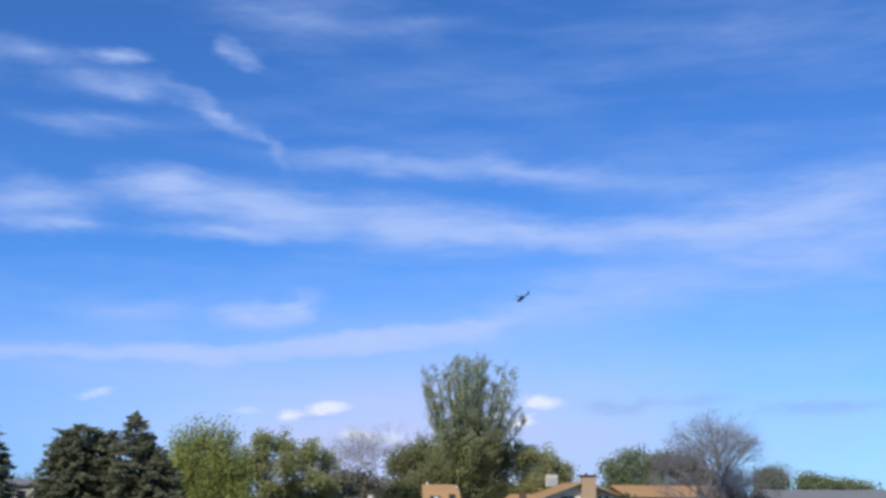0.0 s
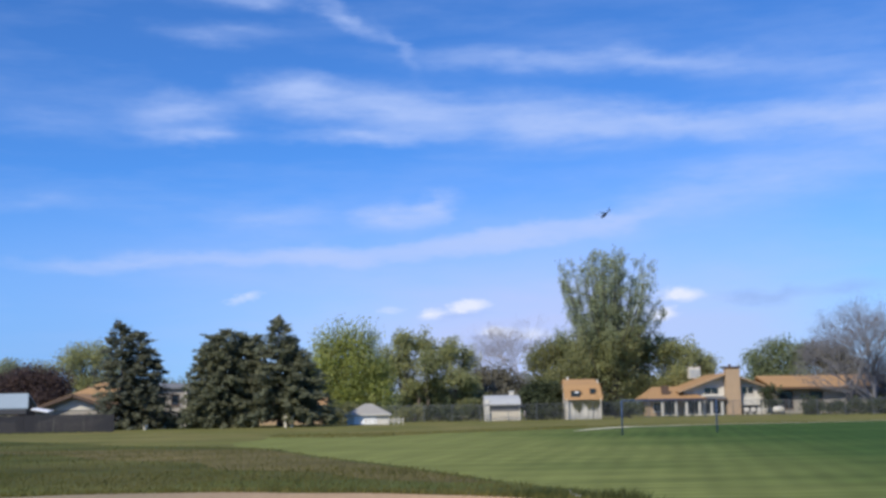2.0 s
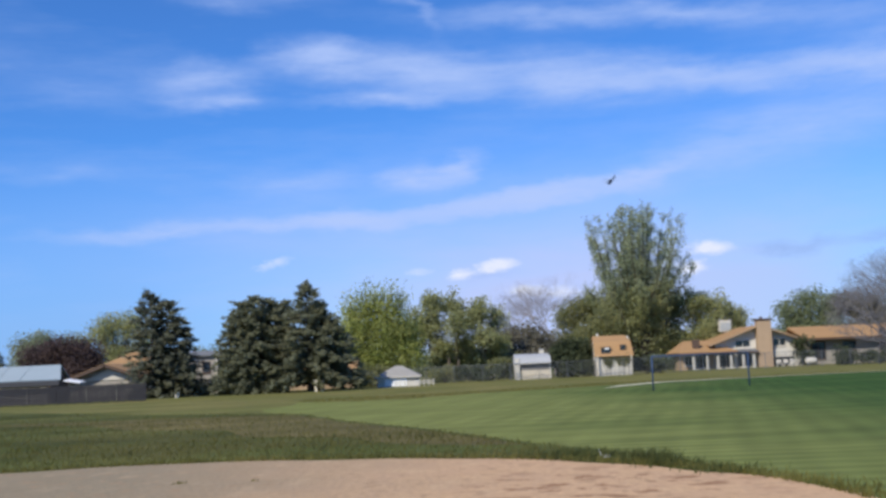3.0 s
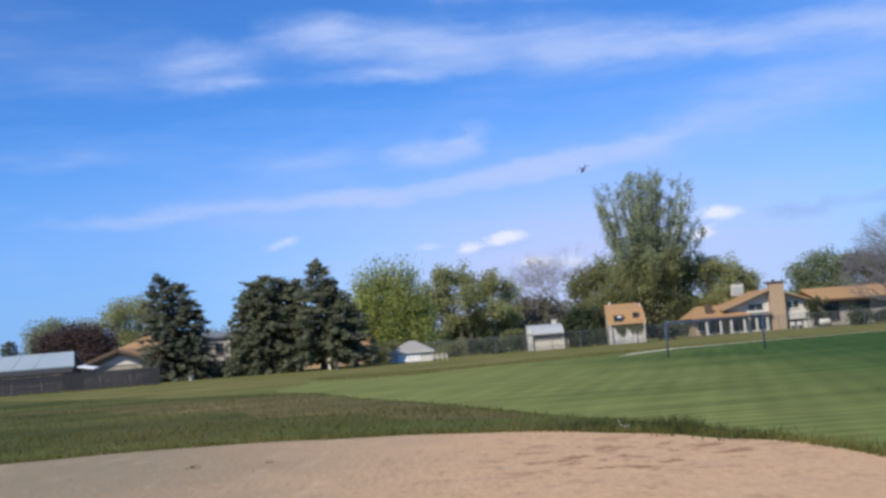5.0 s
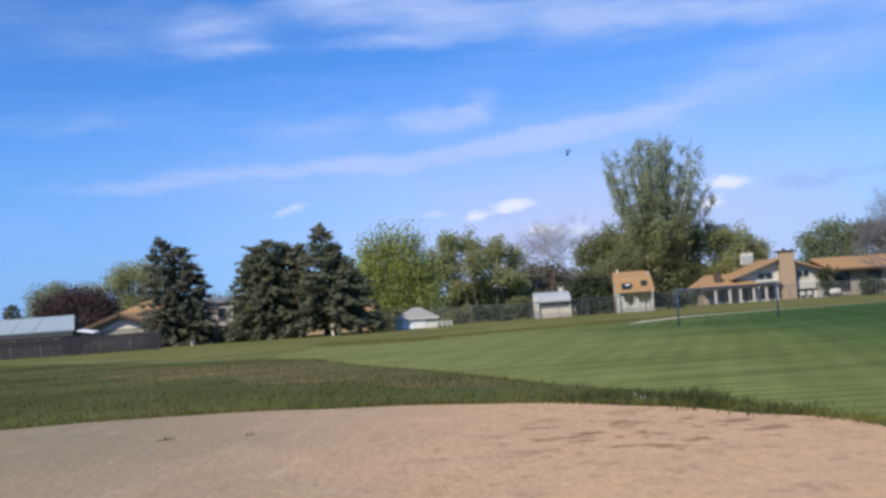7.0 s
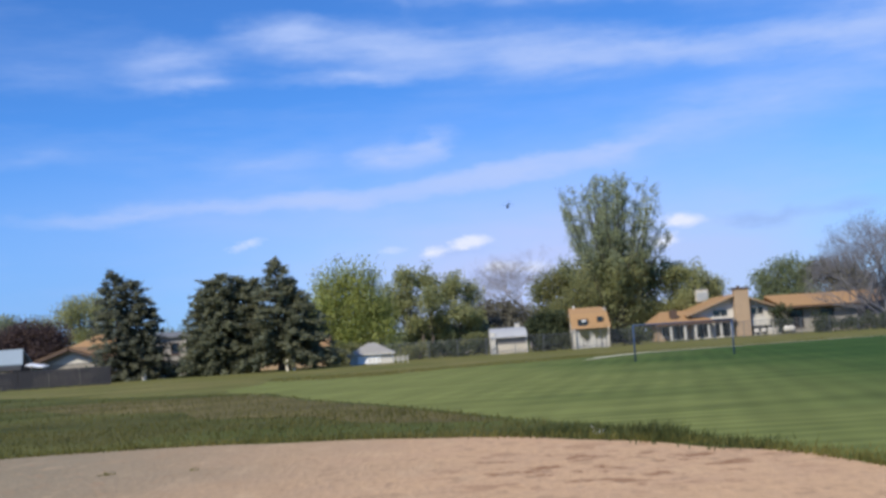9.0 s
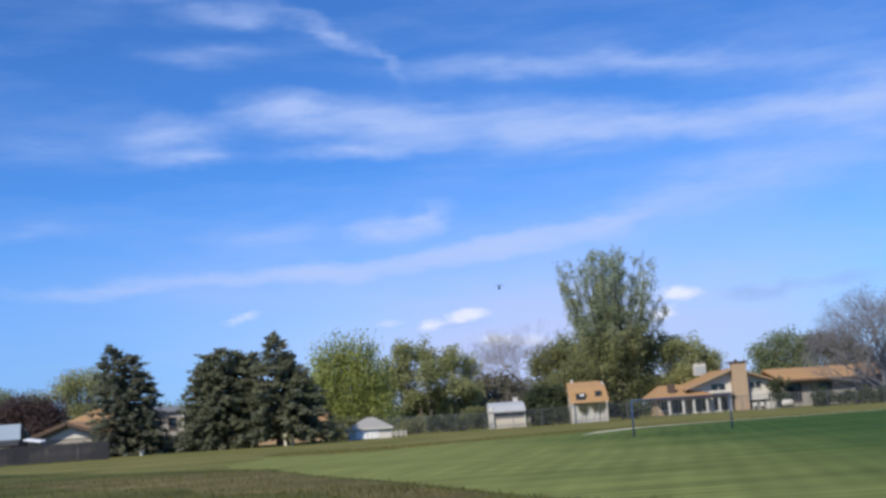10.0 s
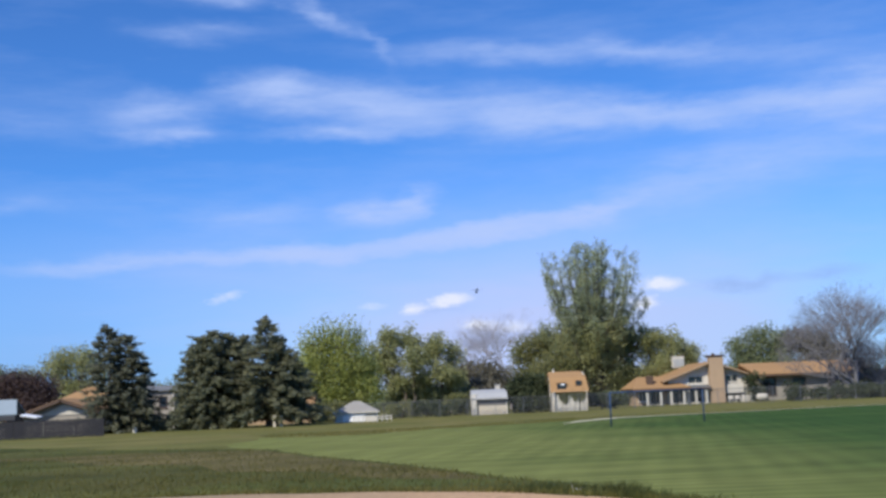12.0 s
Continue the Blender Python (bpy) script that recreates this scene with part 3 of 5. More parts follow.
def vase_tree(name, label, x, y, height, half, leaf, low_leaf, bark, profile, arms=60, group=""):
    """A vase-shaped tree: many limbs that rise from a low fork and spread, with steep leafy shoots along them. profile: share of the height, share of the half width."""
    t = thing(name, (x, y, 0), label, "tree", group)
    hs, ws = [p[0] for p in profile], [p[1] for p in profile]
    wood, limbs, leaves = [], [], []
    for sx in (-0.9, 0.0, 0.8):
        wood += crook((x + sx * 0.6, y + rng.normal() * 0.3, -0.1), (x + sx * 1.6, y, height * 0.34), 0.42, 0.24, 4, 0.02)
    for i in range(arms):
        a = 6.283 * i * 0.618
        f = math.sqrt((i + 0.5) / arms)
        top = height * float(np.interp(f, [0, 0.35, 0.65, 0.85, 1.0], [1.0, 0.99, 0.965, 0.93, 0.82])) * rng.uniform(0.95, 1.0)
        if f > 0.45 and i % 2:
            top *= rng.uniform(0.56, 0.9)
        w = half * float(np.interp(top / height, hs, ws)) * min(1.0, f * 1.05)
        end = Vector((x + math.cos(a) * w, y + math.sin(a) * w * 0.8, top))
        foot = Vector((x + math.cos(a) * 0.9, y + math.sin(a) * 0.7, height * rng.uniform(0.14, 0.34)))
        bend = Vector((foot.x * 0.36 + end.x * 0.64, foot.y * 0.36 + end.y * 0.64, foot.z * 0.55 + end.z * 0.45))
        last, n = foot, 9
        for k in range(1, n + 1):
            u = k / n
            p = foot * (1 - u) ** 2 + bend * 2 * u * (1 - u) + end * u * u
            p = p + Vector((rng.normal() * 0.10, rng.normal() * 0.10, 0))
            limbs.append((last, p, 0.15 * (1 - u) + 0.03, 0.15 * (1 - u * 1.0) + 0.02))
            if u > 0.12:
                for q in range(4):
                    root = last.lerp(p, rng.uniform())
                    side = rng.uniform(0, 6.283)
                    reach = rng.uniform(0.7, 2.5) * (1.15 - 0.55 * u)
                    shoot = root + Vector((math.cos(side) * reach * 0.75, math.sin(side) * reach * 0.75, reach * rng.uniform(0.35, 0.85)))
                    limbs.append((root, shoot, 0.022, 0.008))
                    for m in np.linspace(0.2, 1.05, 7):
                        leaves.append(tuple(root.lerp(shoot, float(m))))
            last = p
    # loose low wisps and a dense leafy waist
    for i in range(110):
        a, h = rng.uniform(0, 6.283), height * rng.uniform(0.12, 0.55)
        w = half * float(np.interp(h / height, hs, ws)) * rng.uniform(0.5, 1.12)
        root = Vector((x, y, h - 1.2))
        shoot = Vector((x + math.cos(a) * w, y + math.sin(a) * w * 0.8, h))
        limbs.append((root, shoot, 0.05, 0.012))
        for m in np.linspace(0.4, 1.0, 9):
            leaves.append(tuple(root.lerp(shoot, float(m)) + Vector(rng.normal(size=3)) * 0.3))
    mesh_part("trunk", *tubes(wood, 8), bark, t)
    mesh_part("limb_work", *tubes(limbs, 4), bark, t)
    leaves = np.array(leaves)
    low = leaves[:, 2] + rng.normal(size=len(leaves)) * 1.2 < height * 0.45
    mesh_part("crown", *leaf_quads(leaves[~low], 0.12, (0.22, 0.22, 0.32), 4), leaf, t)
    mesh_part("lower_crown", *leaf_quads(leaves[low], 0.13, (0.35, 0.35, 0.4), 6), low_leaf, t, "denser olive green lower leaves")
    return t


def bare_tree(name, label, x, y, height, spread, bark, twig, lean=0.0, levels=5, seed=1, bud=True, trunk=0.32, fork=0.16, open_=0.42, stem=0.62, arms=5):
    """A leafless tree: forking limbs down to fine twigs with a haze of buds."""
    r = np.random.default_rng(seed)
    t = thing(name, (x, y, 0), label, "tree", "leafless trees")
    wood, fine, tips = [], [], []

    def grow(p, d, ln, rad, level):
        q = p + d * ln * (1.0 if level else stem)
        (wood if level < 3 else fine).extend(crook(p, q, rad, rad * 0.68, 2, 0.05))
        if level >= levels:
            tips.append(tuple(q))
            return
        for _ in range(3 if level else arms):
            e = Vector(r.normal(size=3))
            e.z *= 0.6
            n = (d + e * (open_ if level else open_ + 0.1) + Vector((lean, 0, 0.20))).normalized()
            n.x *= spread
            n.normalize()
            grow(q if r.random() < 0.6 else p.lerp(q, r.uniform(0.6, 1)), n, ln * r.uniform(0.66, 0.92), rad * 0.58, level + 1)

    grow(Vector((x, y, -0.1)), Vector((0, 0, 1)), height * fork, trunk, 0)
    mesh_part("trunk", *tubes(wood, 6), bark, t)
    mesh_part("twig_work", *tubes(fine, 3), bark, t)
    if bud:
        mesh_part("bud_haze", *leaf_quads(tips, 0.055, (0.34, 0.34, 0.34), 10), twig, t)
    return t


def blades(name, spots, low, high, width, material, label, category, lean=0.35):
    """Grass blades, three-cornered, one at each spot."""
    n = len(spots)
    p = np.concatenate([np.asarray(spots), np.zeros((n, 1))], axis=1)
    a = rng.uniform(0, 2 * np.pi, n)
    side = np.stack([np.cos(a), np.sin(a), 0 * a], 1) * (width * rng.uniform(0.6, 1.4, (n, 1)))
    h = rng.uniform(low, high, (n, 1))
    tip = p + np.concatenate([rng.normal(size=(n, 2)) * h * lean, h], axis=1)
    v = np.stack([p - side, p + side, tip], axis=1).reshape(-1, 3)
    ob = mesh_part(name, v, np.arange(n * 3).reshape(-1, 3), material)
    return tagged(ob, label, category, "", "stuff")


def sheet(name, outline, z, material, label, category):
    bm = bmesh.new()
    bm.faces.new([bm.verts.new((x, y, z)) for x, y in outline])
    bmesh.ops.triangulate(bm, faces=bm.faces)
    for f in bm.faces:
        if f.normal.z < 0:
            f.normal_flip()
    me = bpy.data.meshes.new(name)
    bm.to_mesh(me)
    bm.free()
    me.materials.append(material)
    return tagged(new(name, me), label, category, "", "structure")


# ---- ground ----
sheet("ground", [(-3000, -3000), (3000, -3000), (3000, 3000), (-3000, 3000)], 0.0, MOWN, "mown green sports field with mower stripes", "ground")
CX, CY, CR = -6.0, 12.7, 10.65          # the skinned infield's curved edge


def edge_wave(a):
    return CR + 0.12 * math.sin(9 * a) + 0.09 * math.sin(23 * a + 1)


arc = [(CX + edge_wave(a) * math.cos(a), CY + edge_wave(a) * math.sin(a)) for a in np.linspace(-0.05, math.pi + 0.05, 110)]
sheet("infield_dirt", arc + [(-17, -14), (4.9, -14)], 0.006, DIRT, "pale tan dirt infield with faint scuffs", "ground")
wedge = [(4.2, 16.6), (3.4, 20.3), (2.6, 22.6), (1.7, 24.6), (0.7, 27.8), (-1, 33.1), (-4, 40.9), (-6.6, 49.4), (-11, 54), (-14.8, 57.5), (-32, 80), (-62, 108),
         (-95, 108), (-95, -2), (-17.2, -2), (-17, 12), (-6, 18), (0, 17)]
sheet("rough_ground", wedge, 0.003, ROUGH, "unmown olive grass with brown seed patches", "ground")
seedy = [(-6.9, 49.2), (-4.3, 40.9), (-1.3, 33.1), (0.4, 27.8), (1.4, 24.6), (0.2, 25.2), (-1.6, 27), (-3.0, 30.5), (-6.2, 33), (-7.5, 37.5), (-12, 41.5), (-15, 47), (-24, 53), (-14, 51.5), (-10, 50.6)]
sheet("seedy_grass", seedy, 0.0062, SEEDY, "darker brown seed headed patch of unmown grass", "ground")
sheet("mid_rough", [(-7.3, 50.4), (-9.0, 54), (-9.9, 58.8), (-9.2, 66), (-10.1, 74), (-9.5, 83), (-30, 95), (-58, 111), (-62, 108.6), (-32, 80.6), (-14.8, 58.0), (-11, 54.4)], 0.010, FAR_ROUGH,
      "olive unmown grass beside the mown field", "ground")
sheet("far_rough", [(-62, 108.2), (-32, 80.2), (-9.6, 70), (-6, 67.2), (-2.6, 67.6), (1, 73.6), (5, 76.6), (9.6, 79.2), (13.4, 85.2), (20, 87.2), (30, 89.6), (44, 93.8), (60, 99.5), (110, 118), (110, 240), (-160, 240), (-160, 108.2)],
      0.003, FAR_ROUGH, "dry rough grass along the back fences", "ground")
sheet("path", [(8.8, 72.4), (11, 77), (14.4, 82.8), (20, 85.4), (30, 88.2), (44, 92.4), (58, 97.0), (44, 93.0), (30, 88.9), (20, 86.5), (14.0, 84.4), (10.6, 78.4)], 0.007, PATH_MAT, "narrow pale dry path across the field", "path")


def inside(poly, pts):
    x, y = pts[:, 0], pts[:, 1]
    ok = np.zeros(len(pts), bool)
    for (x0, y0), (x1, y1) in zip(poly, poly[1:] + poly[:1]):
        cross = ((y0 > y) != (y1 > y)) & (x < (x1 - x0) * (y - y0) / (y1 - y0 + 1e-12) + x0)
        ok ^= cross
    return ok


def scatter(poly, x0, x1, y0, y1, density, patchy=0.0):
    n = int((x1 - x0) * (y1 - y0) * density)
    p = np.stack([rng.uniform(x0, x1, n), rng.uniform(y0, y1, n)], 1)
    keep = np.hypot(p[:, 0] - CX, p[:, 1] - CY) > CR - 0.1
    if poly:
        keep &= inside(poly, p)
    if patchy:
        w = 0.5 + 0.5 * np.sin(p[:, 0] * 0.9 + 1.7 * np.sin(p[:, 1] * 0.4)) * np.sin(p[:, 1] * 0.7 + 1.3 * np.sin(p[:, 0] * 0.5))
        keep &= rng.uniform(size=n) > patchy * w
    return p[keep]


blades("tall_grass", np.concatenate([scatter(wedge, -20, 5, 16, 32, 70, 0.5), scatter(wedge, -26, 2, 32, 52, 26, 0.5)]), 0.04, 0.13, 0.013, BLADE,
       "unmown olive grass blades round the infield", "grass")
blades("tall_far_grass", scatter(wedge, -60, 0, 52, 66, 7, 0.4), 0.03, 0.09, 0.025, BLADE, "unmown grass running to the back fences", "grass")
lip = [(-9.6, 70), (-6, 67.2), (-2.6, 67.6), (1, 73.6), (5, 76.6), (9.6, 79.4), (13.4, 85.4), (20, 87.4), (30, 89.8), (30, 92), (13, 89), (5, 82), (0, 78), (-9.6, 76)]
blades("field_edge_grass", scatter(lip, -10, 31, 66, 93, 26, 0.4), 0.04, 0.15, 0.022, BLADE_DARK, "taller dull grass along the end of the mown field", "grass")
fr = rng.uniform(0.02, math.pi * 0.95, 5200)
fd = np.abs(rng.normal(size=5200)) * 0.28
blades("edge_grass", np.stack([CX + (CR - 0.02 + fd) * np.cos(fr), CY + (CR - 0.02 + fd) * np.sin(fr)], 1), 0.04, 0.14, 0.012, BLADE_DARK,
       "lush green fringe hanging over the infield edge", "grass")
def clump_spots(rows):
    return np.concatenate([rng.normal(size=(n, 2)) * spread + np.array([x, y]) for x, y, spread, n in rows])


blades("edge_tuft", clump_spots([(2.5, 21.0, 0.26, 380), (3.05, 19.2, 0.22, 420), (3.35, 18.5, 0.26, 320), (1.6, 21.1, 0.3, 200), (3.9, 17.2, 0.28, 220), (2.0, 21.2, 0.3, 240)]), 0.05, 0.16, 0.012,
       LUSH, "dark lush grass tufts on the infield edge", "grass", 0.3)
blades("bushy_weed", clump_spots([(3.05, 19.2, 0.16, 260), (3.3, 18.7, 0.1, 120)]), 0.12, 0.29, 0.016, LUSH, "dark bushy weed standing on the infield edge", "weed", 0.35)
blades("pale_weed", clump_spots([(2.5, 20.2, 0.03, 5)]), 0.08, 0.20, 0.009, SEED, "pale dry weed standing on the infield edge", "weed", 0.3)
blades("dirt_weed", clump_spots([(-4.68, 18.77, 0.07, 34), (-3.4, 18.6, 0.06, 8)]), 0.03, 0.07, 0.012, BLADE_DARK, "low green weeds growing in the dirt", "weed", 0.6)


# ---- soccer goal ----
def goal():
    a, b, h, r = Vector((10.1, 61.4, 0)), Vector((15.7, 63.9, 0)), 1.80, 0.042
    t = thing("soccer_goal", (12.9, 62.6, 0), "blue painted steel soccer goal without a net", "goal")
    up = Vector((0, 0, h))
    for p in (a, b):
        mesh_part("post", *tubes([(p, p + up, r, r)], 10), BLUE, t, smooth=True)
    mesh_part("crossbar", *tubes([(a + up, b + up, r, r)], 10), BLUE, t, smooth=True)


goal()


# ---- fences ----
def chain_link(x0, x1, y, h=1.75):
    t = thing("chain_link_fence", (x0, y, 0), "grey galvanised chain link fence along the field", "fence")
    n = int((x1 - x0) / 3.0)
    for i in range(n + 1):
        x = x0 + (x1 - x0) * i / n
        mesh_part("post", *tubes([((x, y, -0.1), (x, y, h + 0.05), 0.035, 0.035)], 6), STEEL, t)
    mesh_part("top_rail", *tubes([((x0, y, h), (x1, y, h), 0.022, 0.022)], 5), STEEL, t)
    wires, step = [], 0.16
    for i in range(int((x1 - x0 - h) / step)):
        x = x0 + i * step
        wires.append(((x, y + 0.03, 0.05), (x + h, y + 0.03, h), 0.006, 0.006))
        wires.append(((x + h, y + 0.034, 0.05), (x, y + 0.034, h), 0.006, 0.006))
    tagged(mesh_part("wire_mesh", *tubes(wires, 3), DARK_WIRE, t), kind="stuff")


chain_link(-9.5, 84, 126.6)


def plank_fence(x0, x1, y, h, label):
    t = thing("wooden_fence", (x0, y, 0), label, "fence")
    n = max(1, round((x1 - x0) / 2.4))
    w = (x1 - x0) / n
    bm = bmesh.new()
    add_box(bm, 0, 0.135, -0.012, 0.012, 0.05, h, 0.004)
    plank = bpy.data.meshes.new("plank")
    bm.to_mesh(plank)
    bm.free()
    plank.materials.append(WOOD)
    for i in range(n):
        a = x0 + i * w
        box("post", t, WOOD, a - 0.05, a + 0.05, y - 0.05, y + 0.05, -0.1, h + 0.05, 0.01)
        m = int(w / 0.15)
        for j in range(m):
            xa = a + 0.055 + (w - 0.11) * j / m
            ob = new("plank", plank)
            ob.parent = t
            ob.location = (xa - x0, -0.08 + rng.normal() * 0.004, rng.normal() * 0.02)
        for z in (0.4, h - 0.35):
            box("rail", t, WOOD, a + 0.05, a + w - 0.05, y - 0.063, y - 0.02, z, z + 0.09, 0)


plank_fence(-56, -26.0, 98.5, 1.5, "dark weathered wooden plank fence behind the rough grass")
plank_fence(52.8, 94, 138, 1.3, "low dark brown wooden fence before the grey house")


def picket(x0, x1, y, h):
    t = thing("picket_fence", (x0, y, 0), "low white picket fence before the small shed", "fence")
    n = int((x1 - x0) / 0.42)
    for i in range(n + 1):
        x = x0 + (x1 - x0) * i / n
        box("picket", t, WHITE, x - 0.035, x + 0.035, y - 0.02, y + 0.02, -0.05, h + 0.05 * (i % 2), 0.01)
    for z in (0.25, h - 0.2):
        box("rail", t, WHITE, x0, x1, y + 0.021, y + 0.06, z, z + 0.08, 0)


picket(-6.0, -2.4, 112.6, 0.66)


# ---- buildings ----
def metal_shed():
    x0, x1, y0, y1, e, h = 6.15, 9.95, 128.0, 131.5, 1.75, 2.75
    t = thing("metal_garden_shed", ((x0 + x1) / 2, y0, 0), "pale metal garden shed with a grey barn roof", "shed")
    ym = (y0 + y1) / 2
    box("front_wall", t, CREAM, x0 + 0.5, x1, y0, y0 + 0.1, 0, 0.98, 0.004)
    # the eave's shadow on the cream front, put into this panel's colour
    box("upper_front", t, SHADE_SIDING, x0 + 0.5, x1, y0 - 0.01, y0 + 0.1, 0.984, e, 0.004, label="upper front panel greyed for the eave shade")
    for i in range(9):
        x = x0 + 0.62 + i * 0.4
        box("siding_rib", t, CREAM, x, x + 0.05, y0 - 0.035, y0 - 0.003, 0.02, 0.97, 0.004)
    box("end_panel", t, WHITE, x0, x0 + 0.49, y0 - 0.3, y0 + 0.1, 0, 2.28, 0.01, "white end panel")
    box("corner_trim", t, WHITE, x1 - 0.09, x1 + 0.02, y0 - 0.05, y0 - 0.012, 0, e, 0.005)
    box("back_wall", t, CREAM, x0, x1, y1 - 0.1, y1, 0, e)
    prof = [(y0 - 0.4, e - 0.04), (y0 + 0.05, h - 0.42), (y0 + 0.75, h - 0.1), (ym, h)]
    for x in (x0, x1 - 0.1):
        prism_x("gable_wall", t, WHITE, [(y0 + 0.101, 0), (y1 - 0.101, 0), (y1 - 0.101, e), (2 * ym - prof[1][0] - 0.1, h - 0.52), (ym, h - 0.1), (prof[1][0] + 0.1, h - 0.52), (y0 + 0.101, e)], x, x + 0.1)
    cut = [0.0, 0.06, 0.14, 0.34]               # the roof's end narrows towards the ridge
    for i in range(3):
        for s in (0, 1):
            a, b = prof[i], prof[i + 1]
            if s:
                a, b = (2 * ym - a[0], a[1]), (2 * ym - b[0], b[1])
            slab("roof_panel", t, GREY_METAL, [(x0 - 0.05, a[0], a[1]), (x1 + 0.1 - cut[i], a[0], a[1]), (x1 + 0.1 - cut[i + 1], b[0], b[1]), (x0 - 0.05, b[0], b[1])], 0.05)
    box("eave_trim", t, WHITE, x0 + 0.5, x1 + 0.08, y0 - 0.45, y0 - 0.402, e - 0.10, e - 0.02, 0.005)
    d = box("door", t, CREAM, x0 + 2.1, x0 + 2.9, y0 - 0.06, y0 - 0.037, 0.05, 0.95, 0.004)
    box("latch", d, STEEL, x0 + 2.14, x0 + 2.2, y0 - 0.085, y0 - 0.061, 0.5, 0.62, 0.004)


def gambrel_barn():
    x0, x1, y0, y1 = 14.95, 18.75, 128.0, 132.5
    t = thing("barn_playhouse", ((x0 + x1) / 2, y0, 0), "two storey barn shed with tan shingles and white front", "shed")
    e, kz, h = 2.15, 3.7, 4.36
    box("front_wall", t, WHITE, x0, x1, y0, y0 + 0.15, 0, e)
    box("back_wall", t, WHITE, x0, x1, y1 - 0.15, y1, 0, e)
    ym = (y0 + y1) / 2
    for x in (x0, x1 - 0.15):
        prism_x("gable_wall", t, WHITE, [(y0 + 0.151, 0), (y1 - 0.151, 0), (y1 - 0.151, e), (y1 - 0.85, kz), (ym, h - 0.1), (y0 + 0.85, kz), (y0 + 0.151, e)], x, x + 0.15)
    for s in (0, 1):
        f = (lambda v: 2 * ym - v) if s else (lambda v: v)
        slab("lower_roof", t, SHINGLE, [(x0 - 0.2, f(y0 - 0.3), e - 0.05), (x1 + 0.2, f(y0 - 0.3), e - 0.05), (x1 + 0.05, f(y0 + 0.75), kz), (x0 - 0.2, f(y0 + 0.75), kz)], 0.12)
        slab("upper_roof", t, SHINGLE, [(x0 - 0.2, f(y0 + 0.75), kz), (x1 + 0.05, f(y0 + 0.75), kz), (x1 - 0.35, f(ym), h), (x0 - 0.1, f(ym), h)], 0.12)
    d = box("dormer", t, SHINGLE, x1 - 1.25, x1 - 0.55, y0 + 0.02, y0 + 0.7, e + 0.55, e + 1.2, 0.03)
    box("pane", d, PANE, x1 - 1.18, x1 - 0.62, y0 - 0.005, y0 + 0.018, e + 0.62, e + 1.13, 0)
    # no hole in the roof: a dark block gives the hatch's inner shade
    d = box("loft_dark_block", t, PANE, x0 + 0.55, x0 + 1.55, y0 - 0.12, y0 + 0.5, e + 0.25, e + 0.98, 0.03, "dark block for the shaded loft hatch")
    box("lintel", d, SHINGLE, x0 + 0.45, x0 + 1.65, y0 - 0.2, y0 - 0.125, e + 0.9, e + 1.05, 0.02)
    # bright white bar for the light seen in the hatch
    box("hatch_light_strip", d, BRIGHT, x0 + 0.95, x0 + 1.4, y0 - 0.17, y0 - 0.125, e + 0.68, e + 0.84, 0.02)
    box("wall_shelf", t, CREAM, x0 + 0.3, x1 - 0.3, y0 - 0.2, y0 - 0.003, 2.0, 2.06, 0.01)
    for x in (x0 + 0.02, x1 - 0.14):
        box("corner_post", t, CREAM, x, x + 0.12, y0 - 0.45, y0 - 0.33, 0, e)
    mesh_part("vent_cap", *tubes([((x0 + 0.5, ym, h - 0.1), (x0 + 0.5, ym, h + 0.28), 0.14, 0.1)], 8), WHITE, t)


def low_shed():
    x0, x1, y0, y1, e, h = -7.9, -3.9, 115.0, 119.0, 1.0, 2.05
    t = thing("low_garden_shed", (-5.9, y0, 0), "low white garden shed with a grey hipped roof", "shed")
    xm, ym, o = (x0 + x1) / 2, (y0 + y1) / 2, 0.28
    box("front_wall", t, WHITE, x0, x1, y0, y0 + 0.12, 0, e)
    box("back_wall", t, WHITE, x0, x1, y1 - 0.12, y1, 0, e)
    for x in (x0, x1 - 0.12):
        box("side_wall", t, WHITE, x, x + 0.12, y0 + 0.121, y1 - 0.121, 0, e)
    a, b, c, d = (x0 - o, y0 - o, e), (x1 + o, y0 - o, e), (x1 + o, y1 + o, e), (x0 - o, y1 + o, e)
    p, q = (xm - 0.35, ym, h), (xm + 0.35, ym, h)
    slab("roof", t, PALE_SHINGLE, [a, b, q, p], 0.09)
    slab("roof", t, PALE_SHINGLE, [c, d, p, q], 0.09)
    slab("roof", t, PALE_SHINGLE, [b, c, (q[0], ym + 0.03, h), (q[0], ym - 0.03, h)], 0.09)
    slab("roof", t, PALE_SHINGLE, [d, a, (p[0], ym - 0.03, h), (p[0], ym + 0.03, h)], 0.09)
    box("fascia", t, WHITE, x0 - o, x1 + o, y0 - o - 0.05, y0 - o - 0.003, e - 0.12, e - 0.005, 0.005)
    g = box("door", t, BRIGHT, xm - 1.3, xm + 0.9, y0 - 0.06, y0 - 0.003, 0.05, 0.82)
    box("handle", g, STEEL, xm - 0.3, xm - 0.1, y0 - 0.09, y0 - 0.061, 0.4, 0.45, 0.005)


